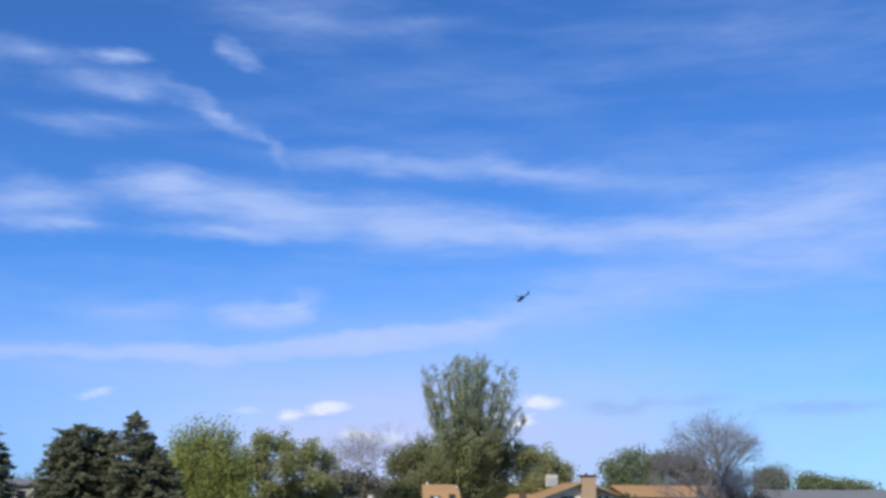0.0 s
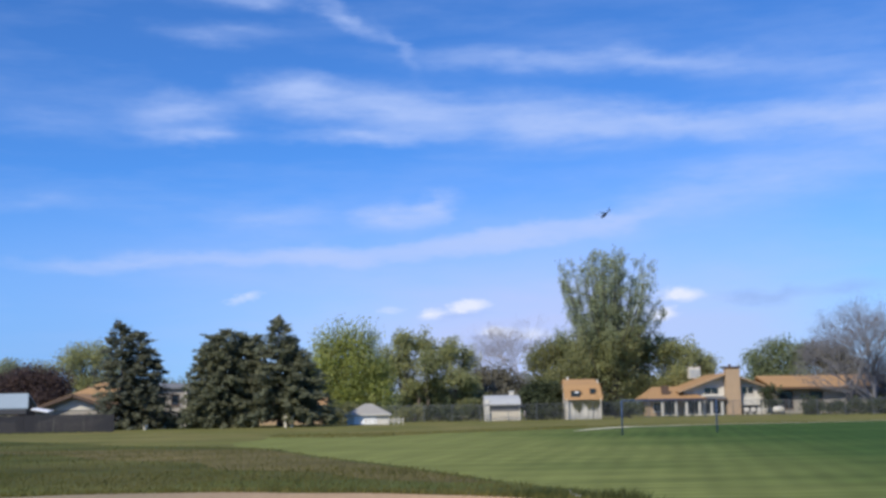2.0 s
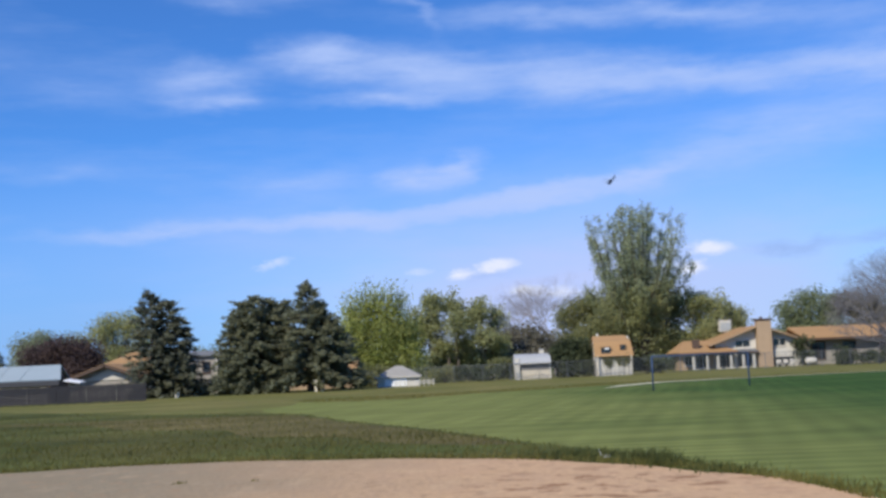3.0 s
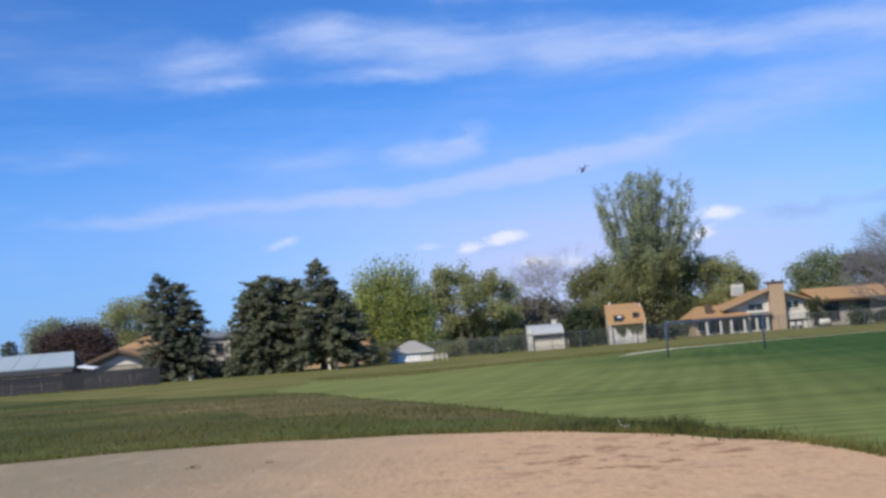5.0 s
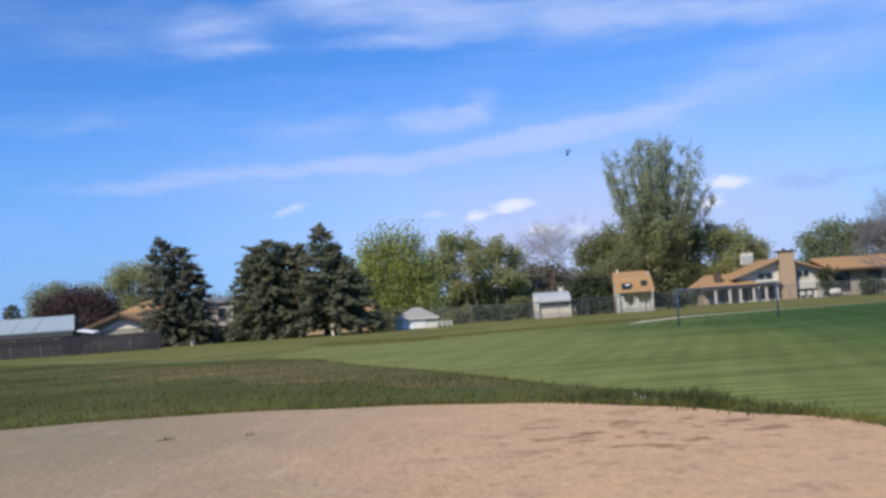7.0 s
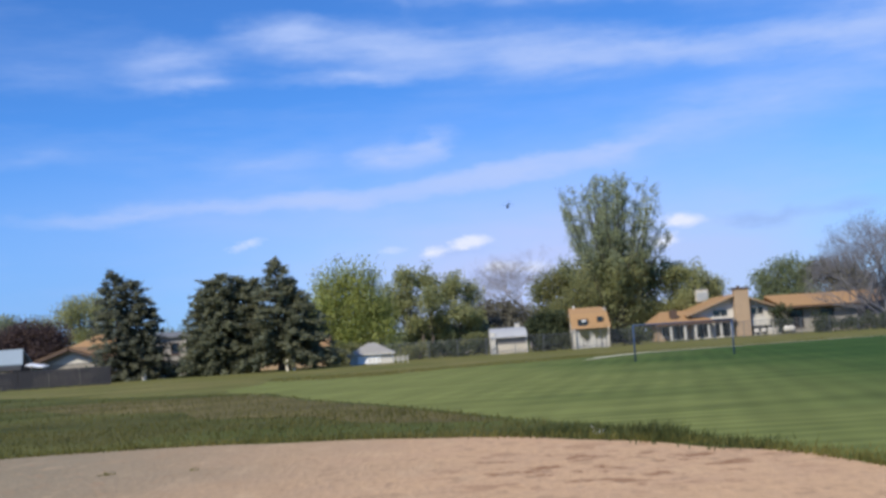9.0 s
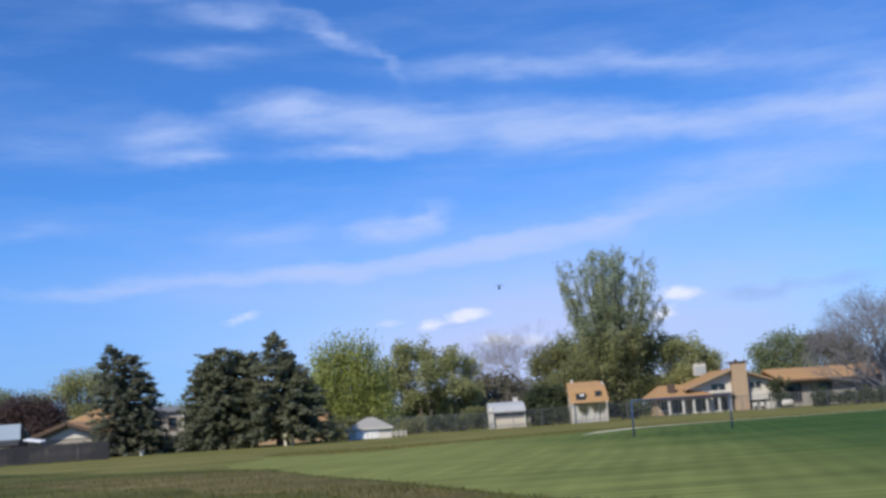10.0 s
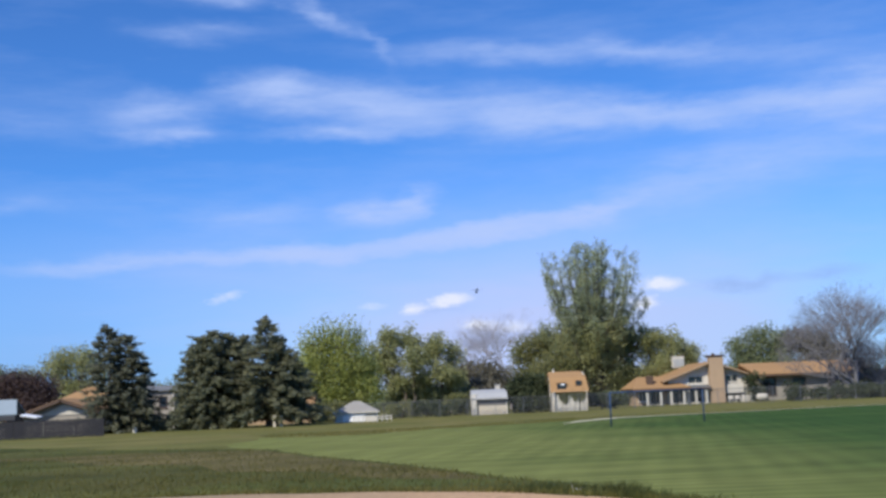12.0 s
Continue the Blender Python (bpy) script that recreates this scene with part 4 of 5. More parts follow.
def main_house():
    t = thing("tan_roofed_house", (34, 146, 0), "split level cream house with tan shingle roofs and tall chimney", "house")
    # low wing with a porch
    box("wing_wall", t, TAN_WALL, 27.8, 31.85, 147.6, 153, 0, 2.3)
    slab("wing_roof", t, SHINGLE, [(27.1, 145.6, 2.15), (34.4, 145.6, 2.15), (31.4, 150.2, 3.62), (28.5, 150.2, 3.62)], 0.16)
    slab("wing_roof", t, SHINGLE, [(27.1, 154.6, 2.15), (31.4, 154.6, 2.15), (31.4, 150.2, 3.62), (28.5, 150.2, 3.62)], 0.16)
    slab("hip_roof", t, SHINGLE, [(27.1, 145.6, 2.15), (27.1, 154.6, 2.15), (28.5, 150.25, 3.62), (28.5, 150.15, 3.62)], 0.16)
    slab("porch_roof", t, GREY_SHINGLE, [(34.45, 145.6, 2.05), (36.9, 145.6, 2.05), (36.9, 147.15, 2.3), (34.45, 147.15, 2.3)], 0.1)
    box("fascia", t, DARK_TRIM, 27.0, 36.9, 145.47, 145.58, 1.82, 2.0)
    for x in (28.9, 30.6, 31.9, 33.5, 35.0, 36.3):
        box("porch_post", t, WHITE, x - 0.13, x + 0.13, 145.7, 145.92, 0, 1.9, 0.02)
    window(t, 28.1, 29.1, 147.58, 0.5, 1.75)
    window(t, 29.5, 31.2, 147.58, 0.1, 1.9)
    box("vent_stack", t, DARK_TRIM, 29.2, 30.0, 147.0, 147.8, 2.5, 3.75, 0.03, "brown brick vent stack")
    # upper block: its gable faces the field
    xl, xr, yf, yb, e, h = 31.9, 42.7, 147.2, 163.0, 3.15, 5.2
    xm = (xl + xr) / 2
    prism("upper_wall", t, WHITE, [(xl, 0), (xr, 0), (xr, e), (xm, h - 0.2), (xl, e)], yf, yb)
    pitch = (h - e) / ((xr - xl) / 2 + 0.35)
    for s in (-1, 1):
        xe = xm + s * ((xr - xl) / 2 + 0.9)
        ze = h - pitch * ((xr - xl) / 2 + 0.9)
        slab("upper_roof", t, SHINGLE, [(xm, yf - 1.0, h), (xm, yb + 0.5, h), (xe, yb + 0.5, ze), (xe, yf - 1.0, ze)], 0.18)
        slab("rake_board", t, TAN_WALL, [(xm, yf - 1.09, h - 0.02), (xm, yf - 1.01, h - 0.02), (xe, yf - 1.01, ze - 0.02), (xe, yf - 1.09, ze - 0.02)], 0.13)
    window(t, 34.4, 36.3, yf - 0.02, 2.5, 3.45)
    window(t, 39.1, 40.7, yf - 0.02, 2.5, 3.5)
    window(t, 32.2, 34.2, yf - 0.02, 0.1, 1.9)
    window(t, 34.5, 36.4, yf - 0.02, 0.1, 1.9)
    box("siding_band", t, WHITE, 38.95, 41.3, yf - 0.5, yf - 0.03, 1.15, 2.2, label="white boarded balcony front")
    box("ledge", t, WHITE, 34.4, 36.9, yf - 0.3, yf - 0.03, 2.31, 2.46)
    # solid dark panel in place of the carport's shaded inside
    box("carport_shade_panel", t, PANE, 38.95, 41.0, yf - 0.04, yf - 0.003, 0.05, 1.1, 0, "dark panel for the shaded carport under the white siding")
    c = box("chimney", t, TAN_WALL, 36.95, 38.7, 145.9, 147.1, 0, 5.75, 0.03, "wide tan brick chimney")
    box("chimney_cap", c, DARK_TRIM, 36.8, 38.85, 145.75, 147.25, 5.752, 5.95, 0.03)
    mesh_part("flue", *tubes([((37.6, 146.5, 5.9), (37.6, 146.5, 6.2), 0.2, 0.2)], 8), DARK_TRIM, c)
    return t


def roof_cooler():
    x0, x1, y, z0, z1 = 35.0, 36.6, 158.0, 4.75, 6.35
    t = thing("evaporative_cooler", ((x0 + x1) / 2, y, z0), "white louvred evaporative cooler on the tan roof", "cooler")
    box("cabinet", t, WHITE, x0, x1, y, y + 1.0, z0, z1 - 0.05, 0.03)
    for i in range(4):
        z = z0 + 0.2 + i * 0.27
        box("louvre", t, PALE_METAL, x0 + 0.08, x1 - 0.08, y - 0.06, y - 0.003, z, z + 0.13, 0.01)
    box("lid", t, WHITE, x0 - 0.06, x1 + 0.06, y - 0.08, y + 1.06, z1 - 0.048, z1, 0.01)


def right_house():
    t = thing("ranch_house", (48, 150, 0), "low grey ranch house with a tan shingle roof", "house")
    box("wall", t, GREY_WALL, 43.7, 56.5, 151, 158, 0, 3.2)
    slab("front_roof", t, SHINGLE, [(43.8, 149.8, 3.38), (57.5, 149.8, 3.3), (57.5, 154.5, 4.85), (43.0, 154.5, 4.9)], 0.18)
    slab("back_roof", t, SHINGLE, [(43.8, 159.2, 3.38), (57.5, 159.2, 3.3), (57.5, 154.5, 4.85), (43.0, 154.5, 4.9)], 0.18)
    box("fascia", t, DARK_TRIM, 43.8, 57.5, 149.66, 149.78, 3.05, 3.28)
    window(t, 44.9, 46.7, 150.98, 0.6, 2.85, DARK_TRIM, 1)
    window(t, 48.9, 50.6, 150.98, 1.6, 2.8, DARK_TRIM, 1)
    window(t, 53.5, 55.0, 150.98, 1.4, 2.7, DARK_TRIM, 1)


def far_right_house():
    t = thing("grey_roofed_house", (70, 150, 0), "single storey house with grey shingle roof", "house")
    box("wall", t, GREY_WALL, 63.5, 90, 151.5, 160, 0, 2.75)
    slab("front_roof", t, GREY_SHINGLE, [(64.4, 149.9, 2.75), (91, 149.9, 2.75), (91, 155.5, 4.42), (63.4, 155.5, 4.42)], 0.16)
    slab("back_roof", t, GREY_SHINGLE, [(64.4, 161, 2.75), (91, 161, 2.75), (91, 155.5, 4.42), (63.4, 155.5, 4.42)], 0.16)
    prism_x("gable_wall", t, CREAM, [(151.4, 0), (160.1, 0), (160.1, 2.6), (155.5, 4.2), (151.4, 2.6)], 63.3, 63.49)
    window(t, 66.2, 67.8, 151.48, 1.1, 2.4)
    window(t, 70.2, 72.4, 151.48, 1.1, 2.5, None, 2, "white framed wide window")
    window(t, 76, 77.6, 151.48, 1.1, 2.4)
    # a low garage before it
    g = thing("low_garage", (61.4, 141, 0), "low garage with a pale grey gable roof", "garage")
    prism("wall", g, CREAM, [(56.4, 0), (61.6, 0), (61.6, 1.4), (59.0, 3.2), (56.4, 1.4)], 141, 147)
    for s in (-1, 1):
        slab("roof", g, GREY_SHINGLE, [(59, 140.6, 3.42), (59, 147.4, 3.42), (59 + s * 3.1, 147.4, 1.3), (59 + s * 3.1, 140.6, 1.3)], 0.14)
    prism("gable_vent", g, PANE, [(57.8, 1.65), (60.2, 1.65), (59.0, 2.4)], 140.95, 140.997)


def left_buildings():
    t = thing("metal_roofed_outbuilding", (-42, 106, 0), "long grey outbuilding with a pale metal roof", "outbuilding")
    box("wall", t, GREY_WALL, -58, -37.0, 106.5, 111, 0, 2.1)
    slab("front_roof", t, PALE_METAL, [(-58.5, 105.9, 2.15), (-35.7, 105.9, 2.15), (-36.7, 109.0, 3.5), (-58.5, 109.0, 3.45)], 0.1)
    slab("back_roof", t, PALE_METAL, [(-58.5, 111.8, 2.2), (-36.7, 111.8, 2.2), (-36.7, 109.0, 3.5), (-58.5, 109.0, 3.45)], 0.1)
    prism_x("gable_wall", t, DARK_TRIM, [(106.4, 0), (111.1, 0), (111.1, 2.1), (109, 3.3), (106.4, 2.1)], -36.98, -36.8)
    for i in range(10):
        x = -57.5 + i * 2.0
        slab("seam", t, PALE_METAL, [(x, 105.9, 2.19), (x + 0.06, 105.9, 2.19), (x + 0.06, 108.95, 3.5), (x, 108.95, 3.5)], 0.03)
    box("eave_board", t, SLATE, -58.4, -35.8, 105.75, 105.88, 1.6, 2.05)
    c = thing("white_canopy", (-33.6, 103, 0), "small white canopy on thin posts beside the fence", "canopy")
    # cover whiter than the paint elsewhere: its sun glint is in the colour
    slab("cover", c, BRIGHT, [(-34.2, 102.2, 2.05), (-32.75, 102.2, 1.8), (-32.75, 103.8, 1.88), (-34.2, 103.8, 2.14)], 0.1)
    for x in (-34.0, -32.95):
        mesh_part("post", *tubes([((x, 103, -0.05), (x, 103, 1.72), 0.04, 0.04)], 6), STEEL, c)
    h = thing("gabled_house", (-33, 116, 0), "tan roofed house with a white gable", "house")
    xm = -34.5
    prism("wall", h, GREY_WALL, [(-38.3, 0), (-30.2, 0), (-30.2, 1.85), (xm, 3.2), (-38.3, 1.85)], 116, 127)
    for s in (-1, 1):
        xe = xm + s * 4.6
        slab("roof", h, SHINGLE, [(xm, 115.2, 3.52), (xm, 127.5, 3.52), (xe, 127.5, 1.9), (xe, 115.2, 1.9)], 0.2)
        slab("rake_board", h, DARK_TRIM, [(xm, 115.08, 3.48), (xm, 115.18, 3.48), (xe, 115.18, 1.86), (xe, 115.08, 1.86)], 0.3)
    prism("gable_panel", h, WHITE, [(-36.7, 1.9), (-31.9, 1.9), (-33.2, 2.55), (-34.4, 2.9)], 115.9, 115.996, "white boarded gable panel")
    slab("rear_roof", h, SHINGLE, [(-39, 121.5, 2.6), (-31, 121.5, 2.4), (-32.8, 126, 4.85), (-34.8, 126, 4.7)], 0.18)
    slab("rear_roof", h, SHINGLE, [(-39, 130.5, 2.6), (-31, 130.5, 2.4), (-32.8, 126, 4.85), (-34.8, 126, 4.7)], 0.18)
    g = thing("grey_house", (-27.3, 131, 0), "small grey house half hidden by conifers", "house")
    box("wall", g, GREY_WALL, -30.5, -26.5, 131, 138, 0, 4.2)
    slab("roof", g, GREY_SHINGLE, [(-30.8, 130.6, 4.2), (-26.2, 130.6, 4.2), (-26.2, 134.5, 4.75), (-30.8, 134.5, 4.75)], 0.15)
    slab("roof", g, GREY_SHINGLE, [(-30.8, 138.4, 4.2), (-26.2, 138.4, 4.2), (-26.2, 134.5, 4.75), (-30.8, 134.5, 4.75)], 0.15)
    window(g, -28.3, -27.4, 130.98, 2.2, 3.5, DARK_TRIM, 0)
    box("downpipe", g, WHITE, -26.75, -26.62, 130.85, 130.98, 0, 4.1, 0.01)


metal_shed()
gambrel_barn()
low_shed()
main_house()
roof_cooler()
right_house()
far_right_house()
left_buildings()


def loft(name, rings, material, parent, label="", sides=14):
    """A smooth body along y from rings of y, height, half width, half height."""
    verts, faces = [], []
    for y, z, w, h in rings:
        for i in range(sides):
            a = 2 * math.pi * i / sides
            verts.append((w * math.cos(a), y, z + h * math.sin(a)))
    for r in range(len(rings) - 1):
        for i in range(sides):
            j = (i + 1) % sides
            faces.append((r * sides + i, r * sides + j, (r + 1) * sides + j, (r + 1) * sides + i))
    faces.append(tuple(range(sides)))
    faces.append(tuple((len(rings) - 1) * sides + i for i in range(sides))[::-1])
    return mesh_part(name, verts, faces, material, parent, label, smooth=True)


def white_tank():
    t = thing("propane_tank", (42.6, 143.6, 0), "white rounded propane tank on feet in the yard", "tank")
    v, f = [], []
    rings = [(-0.72, 0.05), (-0.68, 0.2), (-0.58, 0.33), (-0.42, 0.4), (0.42, 0.4), (0.58, 0.33), (0.68, 0.2), (0.72, 0.05)]
    for x, r in rings:
        for i in range(12):
            a = 2 * math.pi * i / 12
            v.append((42.6 + x, 143.6 + r * math.cos(a), 0.56 + r * math.sin(a)))
    for q in range(len(rings) - 1):
        for i in range(12):
            j = (i + 1) % 12
            f.append((q * 12 + i, q * 12 + j, q * 12 + 12 + j, q * 12 + 12 + i))
    f += [tuple(range(12)), tuple(84 + i for i in range(12))]
    mesh_part("shell", v, f, WHITE, t, smooth=True)
    for x in (42.2, 42.9):
        box("foot", t, STEEL, x, x + 0.12, 143.35, 143.85, 0, 0.22, 0)


def garden_chair(x, y):
    t = thing("garden_chair", (x, y, 0), "white plastic garden chair beside the house", "chair", "white garden chairs")
    box("seat", t, WHITE, x - 0.3, x + 0.3, y - 0.28, y + 0.28, 0.38, 0.44, 0.01)
    box("backrest", t, WHITE, x - 0.3, x + 0.3, y + 0.24, y + 0.3, 0.45, 0.85, 0.02)
    for a in (-0.26, 0.26):
        for b in (-0.24, 0.24):
            box("leg", t, WHITE, x + a - 0.03, x + a + 0.03, y + b - 0.03, y + b + 0.03, 0, 0.378, 0)


white_tank()
garden_chair(39.3, 145.6)
garden_chair(40.2, 145.8)
garden_chair(40.9, 145.4)


def yard_table(x, y):
    t = thing("garden_table", (x, y, 0), "pale garden table in the back yard", "table")
    box("tabletop", t, WHITE, x - 0.8, x + 0.8, y - 0.4, y + 0.4, 0.72, 0.77, 0.01)
    for a in (-0.7, 0.7):
        for b in (-0.32, 0.32):
            box("leg", t, WHITE, x + a - 0.03, x + a + 0.03, y + b - 0.03, y + b + 0.03, 0, 0.72, 0)


yard_table(45.8, 140)
yard_table(50.4, 139)

# ---- trees and shrubs ----
conifer("spruce_tree", "dark green pine with two leaders by the fence", -27.9, 110, 9.7, 3.0, PINE, ((-0.7, 1.0), (0.9, 0.93), (1.8, 0.74)), 0.2, 0.5)
conifer("spruce_tree", "broad dark spruce with a ragged crown", -18.8, 110, 8.9, 2.8, SPRUCE, ((0, 1.0), (-0.9, 0.94), (-1.6, 0.86)), 0.5, 0.46)
conifer("spruce_tree", "ragged dark spruce among others", -18.0, 111.5, 9.1, 3.4, SPRUCE, ((0.3, 0.97), (0.9, 0.9)), 1.3, 0.56)
conifer("spruce_tree", "tall dark spruce with a pointed top", -13.9, 110, 10.0, 4.6, SPRUCE, ((0, 1.0), (1.0, 0.82), (1.9, 0.66)), 1.1, 0.72)
conifer("spruce_tree", "slim spruce between broader ones", -16.35, 113, 8.8, 1.7, SPRUCE, ((0, 1.0),), 1.2, 0.5)

broadleaf("willow_tree", "tall yellow green tree in fresh leaf", -8.6, 138,
          nearer([(-3.6, 9.2, 1.6, 2.2), (-1.6, 9.6, 1.5, 2.6), (0.4, 9.3, 1.5, 2.6), (2.2, 9.6, 1.0, 2.5), (-2.8, 6.2, 2.4, 2.2), (0.2, 5.8, 2.6, 2.4), (2.9, 6.0, 1.9, 2.2), (-1.2, 3.2, 2.8, 1.7), (2.4, 3.2, 2.4, 1.6), (-4.6, 3.4, 2.2, 2.2), (-5.0, 6.2, 1.7, 2.0)], 0.92),
          LIME, density=1.05, size=0.14, clump=0.55, tall=1.5)
broadleaf("shade_tree", "olive green tree with separate leafy heads", -0.6, 150,
          nearer([(-4.4, 7.3, 1.3, 1.5), (-2.2, 8.9, 1.6, 1.8), (0.5, 8.8, 1.4, 1.8), (-2.2, 6.4, 1.9, 1.6), (0.7, 6.6, 1.6, 1.6), (-4.3, 5.2, 1.6, 1.5), (-1.2, 3.8, 2.0, 1.2), (1.6, 4.2, 1.7, 1.3)], 1.09),
          OLIVE, density=0.95, clump=0.5, stems=2, trunk=0.24)
broadleaf("shade_tree", "smaller olive green tree beside its neighbour", 3.7, 151,
          nearer([(-0.4, 8.2, 1.3, 1.6), (-1.4, 7.0, 1.4, 1.5), (1.2, 6.8, 1.4, 1.6), (-0.2, 5.0, 1.7, 1.4), (1.6, 4.4, 1.4, 1.4)], 1.09),
          OLIVE, density=0.95, clump=0.5, trunk=0.22)
broadleaf("shade_tree", "low dull green growth under the olive trees", 1.2, 153, [(-5.2, 2.4, 2.0, 1.6), (-2.4, 2.6, 2.2, 1.6), (0.4, 2.4, 2.2, 1.5), (3.4, 2.6, 2.2, 1.6)], MOSS, density=0.8, trunk=0.12)
broadleaf("brown_shrub_tree", "brownish budding tree behind the shed", 9.4, 160, [(-2.4, 5.0, 2.2, 1.8), (0.6, 5.3, 2.2, 1.7), (2.6, 4.0, 1.8, 1.6), (-0.5, 2.6, 3.2, 1.6)], BROWN, density=0.8, trunk=0.2)
bare_tree("leafless_tree", "pale pinkish leafless tree far behind the shed", 14.4, 175, 21.0, 1.35, PALE_BARK, BUD, 0, 6, 4, True, 0.24, 0.20, 0.62)
broadleaf("evergreen_shrub", "dense dark green shrub beside the shed", 12.6, 131.5, [(-1.0, 2.3, 1.5, 1.7), (0.9, 2.7, 1.5, 2.0), (0, 1.3, 2.2, 1.1), (1.6, 1.4, 1.2, 1.2)], HEDGE, trunk=0.12, density=1.6, size=0.15, clump=0.35, category="shrub")
vase_tree("poplar_tree", "tall spreading poplar in silvery young leaf", 24.7, 160, 22.5, 8.0, POPLAR, OLIVE, DARK_BARK,
          [(0.1, 0.5), (0.3, 0.66), (0.45, 0.82), (0.55, 0.95), (0.66, 1.0), (0.78, 1.0), (0.88, 0.93), (0.95, 0.76), (1.0, 0.42)])
broadleaf("shade_tree", "wide olive green tree behind the poplar", 22.0, 164,
          [(-6.6, 7.6, 1.9, 2.0), (-4.4, 8.6, 2.2, 2.2), (-2.0, 8.4, 2.2, 2.4), (0.8, 8.0, 2.2, 2.4), (4.6, 8.4, 2.2, 2.4), (-6.8, 4.2, 2.2, 2.2), (-4.2, 4.6, 2.5, 2.4), (-0.8, 4.4, 2.6, 2.4), (2.8, 4.4, 2.6, 2.4)], DEEP, bark=DARK_BARK, density=0.75, trunk=0.4, clump=0.75)
broadleaf("shade_tree", "lit yellow green tree at the foot of the poplar", 18.6, 156,
          [(-1.0, 5.4, 1.7, 1.9), (1.2, 6.4, 1.6, 2.0), (0.2, 3.0, 2.4, 1.8)], DEEP, density=0.8, trunk=0.2, clump=0.7)
broadleaf("shade_tree", "wide olive green tree behind the house", 33.2, 161.8,
          nearer([(-6.8, 8.6, 2.4, 2.6), (-3.8, 8.8, 2.4, 2.7), (-0.6, 8.7, 2.4, 2.5), (2.4, 8.1, 2.2, 2.4), (4.9, 6.9, 1.9, 2.1), (6.4, 5.2, 1.3, 1.8), (-5.0, 4.4, 3.2, 2.5), (1.1, 4.6, 3.2, 2.5)], 0.965), OLIVE, density=0.85, clump=0.5)
broadleaf("grey_green_tree", "tall feathery green tree behind the ranch house", 49.4, 166,
          [(-3.0, 6.8, 1.6, 2.4), (-1.4, 7.6, 1.3, 2.8), (0.4, 7.9, 1.4, 2.8), (2.2, 7.6, 1.4, 2.7), (4.0, 7.0, 1.6, 2.4), (-1.6, 4.4, 2.8, 2.0), (2.6, 4.4, 2.8, 2.0)], MOSS, density=0.8)
broadleaf("brown_shrub_tree", "dark brownish tree behind the ranch house", 57.2, 164, [(-2.4, 7.8, 1.9, 2.3), (0.2, 7.4, 2.2, 2.2), (2.8, 5.8, 2.2, 2.0), (-1.5, 4.6, 2.8, 2.0), (2.0, 3.6, 3, 1.8)], BROWN, density=0.85)
bare_tree("leafless_tree", "spreading grey leafless tree before the ranch house", 51.6, 136, 21.0, 1.25, GREY_BARK, BUD, 0.02, 6, 11, True, 0.32, 0.20, 0.50, 0.34, 7)
bare_tree("leafless_tree", "lower grey leafless tree beside a larger one", 55.6, 139, 14.0, 1.3, GREY_BARK, BUD, 0.05, 6, 23, True, 0.2, 0.18, 0.55, 0.4, 6)
broadleaf("brown_shrub_tree", "dull brownish shrub under the leafless trees", 57.4, 143, [(-1.6, 2.4, 1.7, 1.2), (0.8, 2.6, 1.7, 1.3)], BROWN, density=0.6, trunk=0.12)
broadleaf("green_bush_tree", "rounded green bush tree behind the grey house", 71.0, 168, [(-1.2, 5.6, 1.8, 2.2), (1.3, 5.8, 1.6, 2.0), (0, 2.8, 2.6, 1.8)], MOSS, density=1.6)
broadleaf("green_bush_tree", "rounded green bush tree behind the grey house", 78.4, 169, [(-1.5, 5.1, 1.8, 1.8), (1.3, 4.7, 1.9, 1.8), (0, 2.6, 2.6, 1.6)], MOSS, density=1.6)
broadleaf("green_bush_tree", "rounded green bush tree behind the grey house", 84.5, 170, [(-1.5, 4.6, 1.8, 1.6), (1.3, 4.0, 1.6, 1.5), (0, 2.4, 2.6, 1.5)], MOSS, density=1.6)
broadleaf("grey_green_tree", "hazy green tree far behind the outbuilding", -58.5, 170, [(-3.2, 6.6, 2.4, 2.4), (0.0, 7.0, 2.4, 2.2), (3.0, 6.6, 2.2, 2.2), (0, 3.6, 4.2, 2.2)], HAZEL, density=1.0)
broadleaf("grey_green_tree", "open crowned green tree behind the tan house", -48.0, 168, [(-3.2, 8.6, 1.7, 1.9), (-1.0, 9.6, 1.7, 1.8), (1.6, 9.4, 2.0, 1.9), (3.8, 7.6, 1.6, 2.0), (0, 5.6, 3.0, 1.8)], OLIVE, density=0.8)
broadleaf("plum_tree", "dark reddish plum tree behind the outbuilding", -48.6, 148, [(-3.6, 4.6, 2.2, 1.8), (-0.8, 5.3, 2.4, 2.0), (2.2, 4.9, 2.4, 1.9), (0, 2.8, 4.4, 1.9)], RUST, bark=DARK_BARK, density=1.1)
broadleaf("rust_shrub", "rust coloured shrub behind the tan house", -41.0, 148, [(-1.2, 3.2, 1.5, 1.6), (1.0, 2.9, 1.4, 1.5)], RUST, density=0.8, trunk=0.12, category="shrub")
conifer("far_spruce", "small bluish spruce far off by the outbuilding", -66.5, 170, 6.6, 3.2, PINE, ((0, 1.0),), 0.3, 0.7, "")
bare_tree("leafless_tree", "small grey leafless tree behind the grey house", -27.3, 150, 8.0, 1.0, GREY_BARK, BUD, 0, 5, 21, True, 0.16, 0.2)
broadleaf("grey_green_tree", "dull green tree behind the grey house", -31.5, 150, [(-2, 3.8, 2, 2), (1.5, 4.0, 2, 1.8)], HAZEL, density=0.7, trunk=0.16)
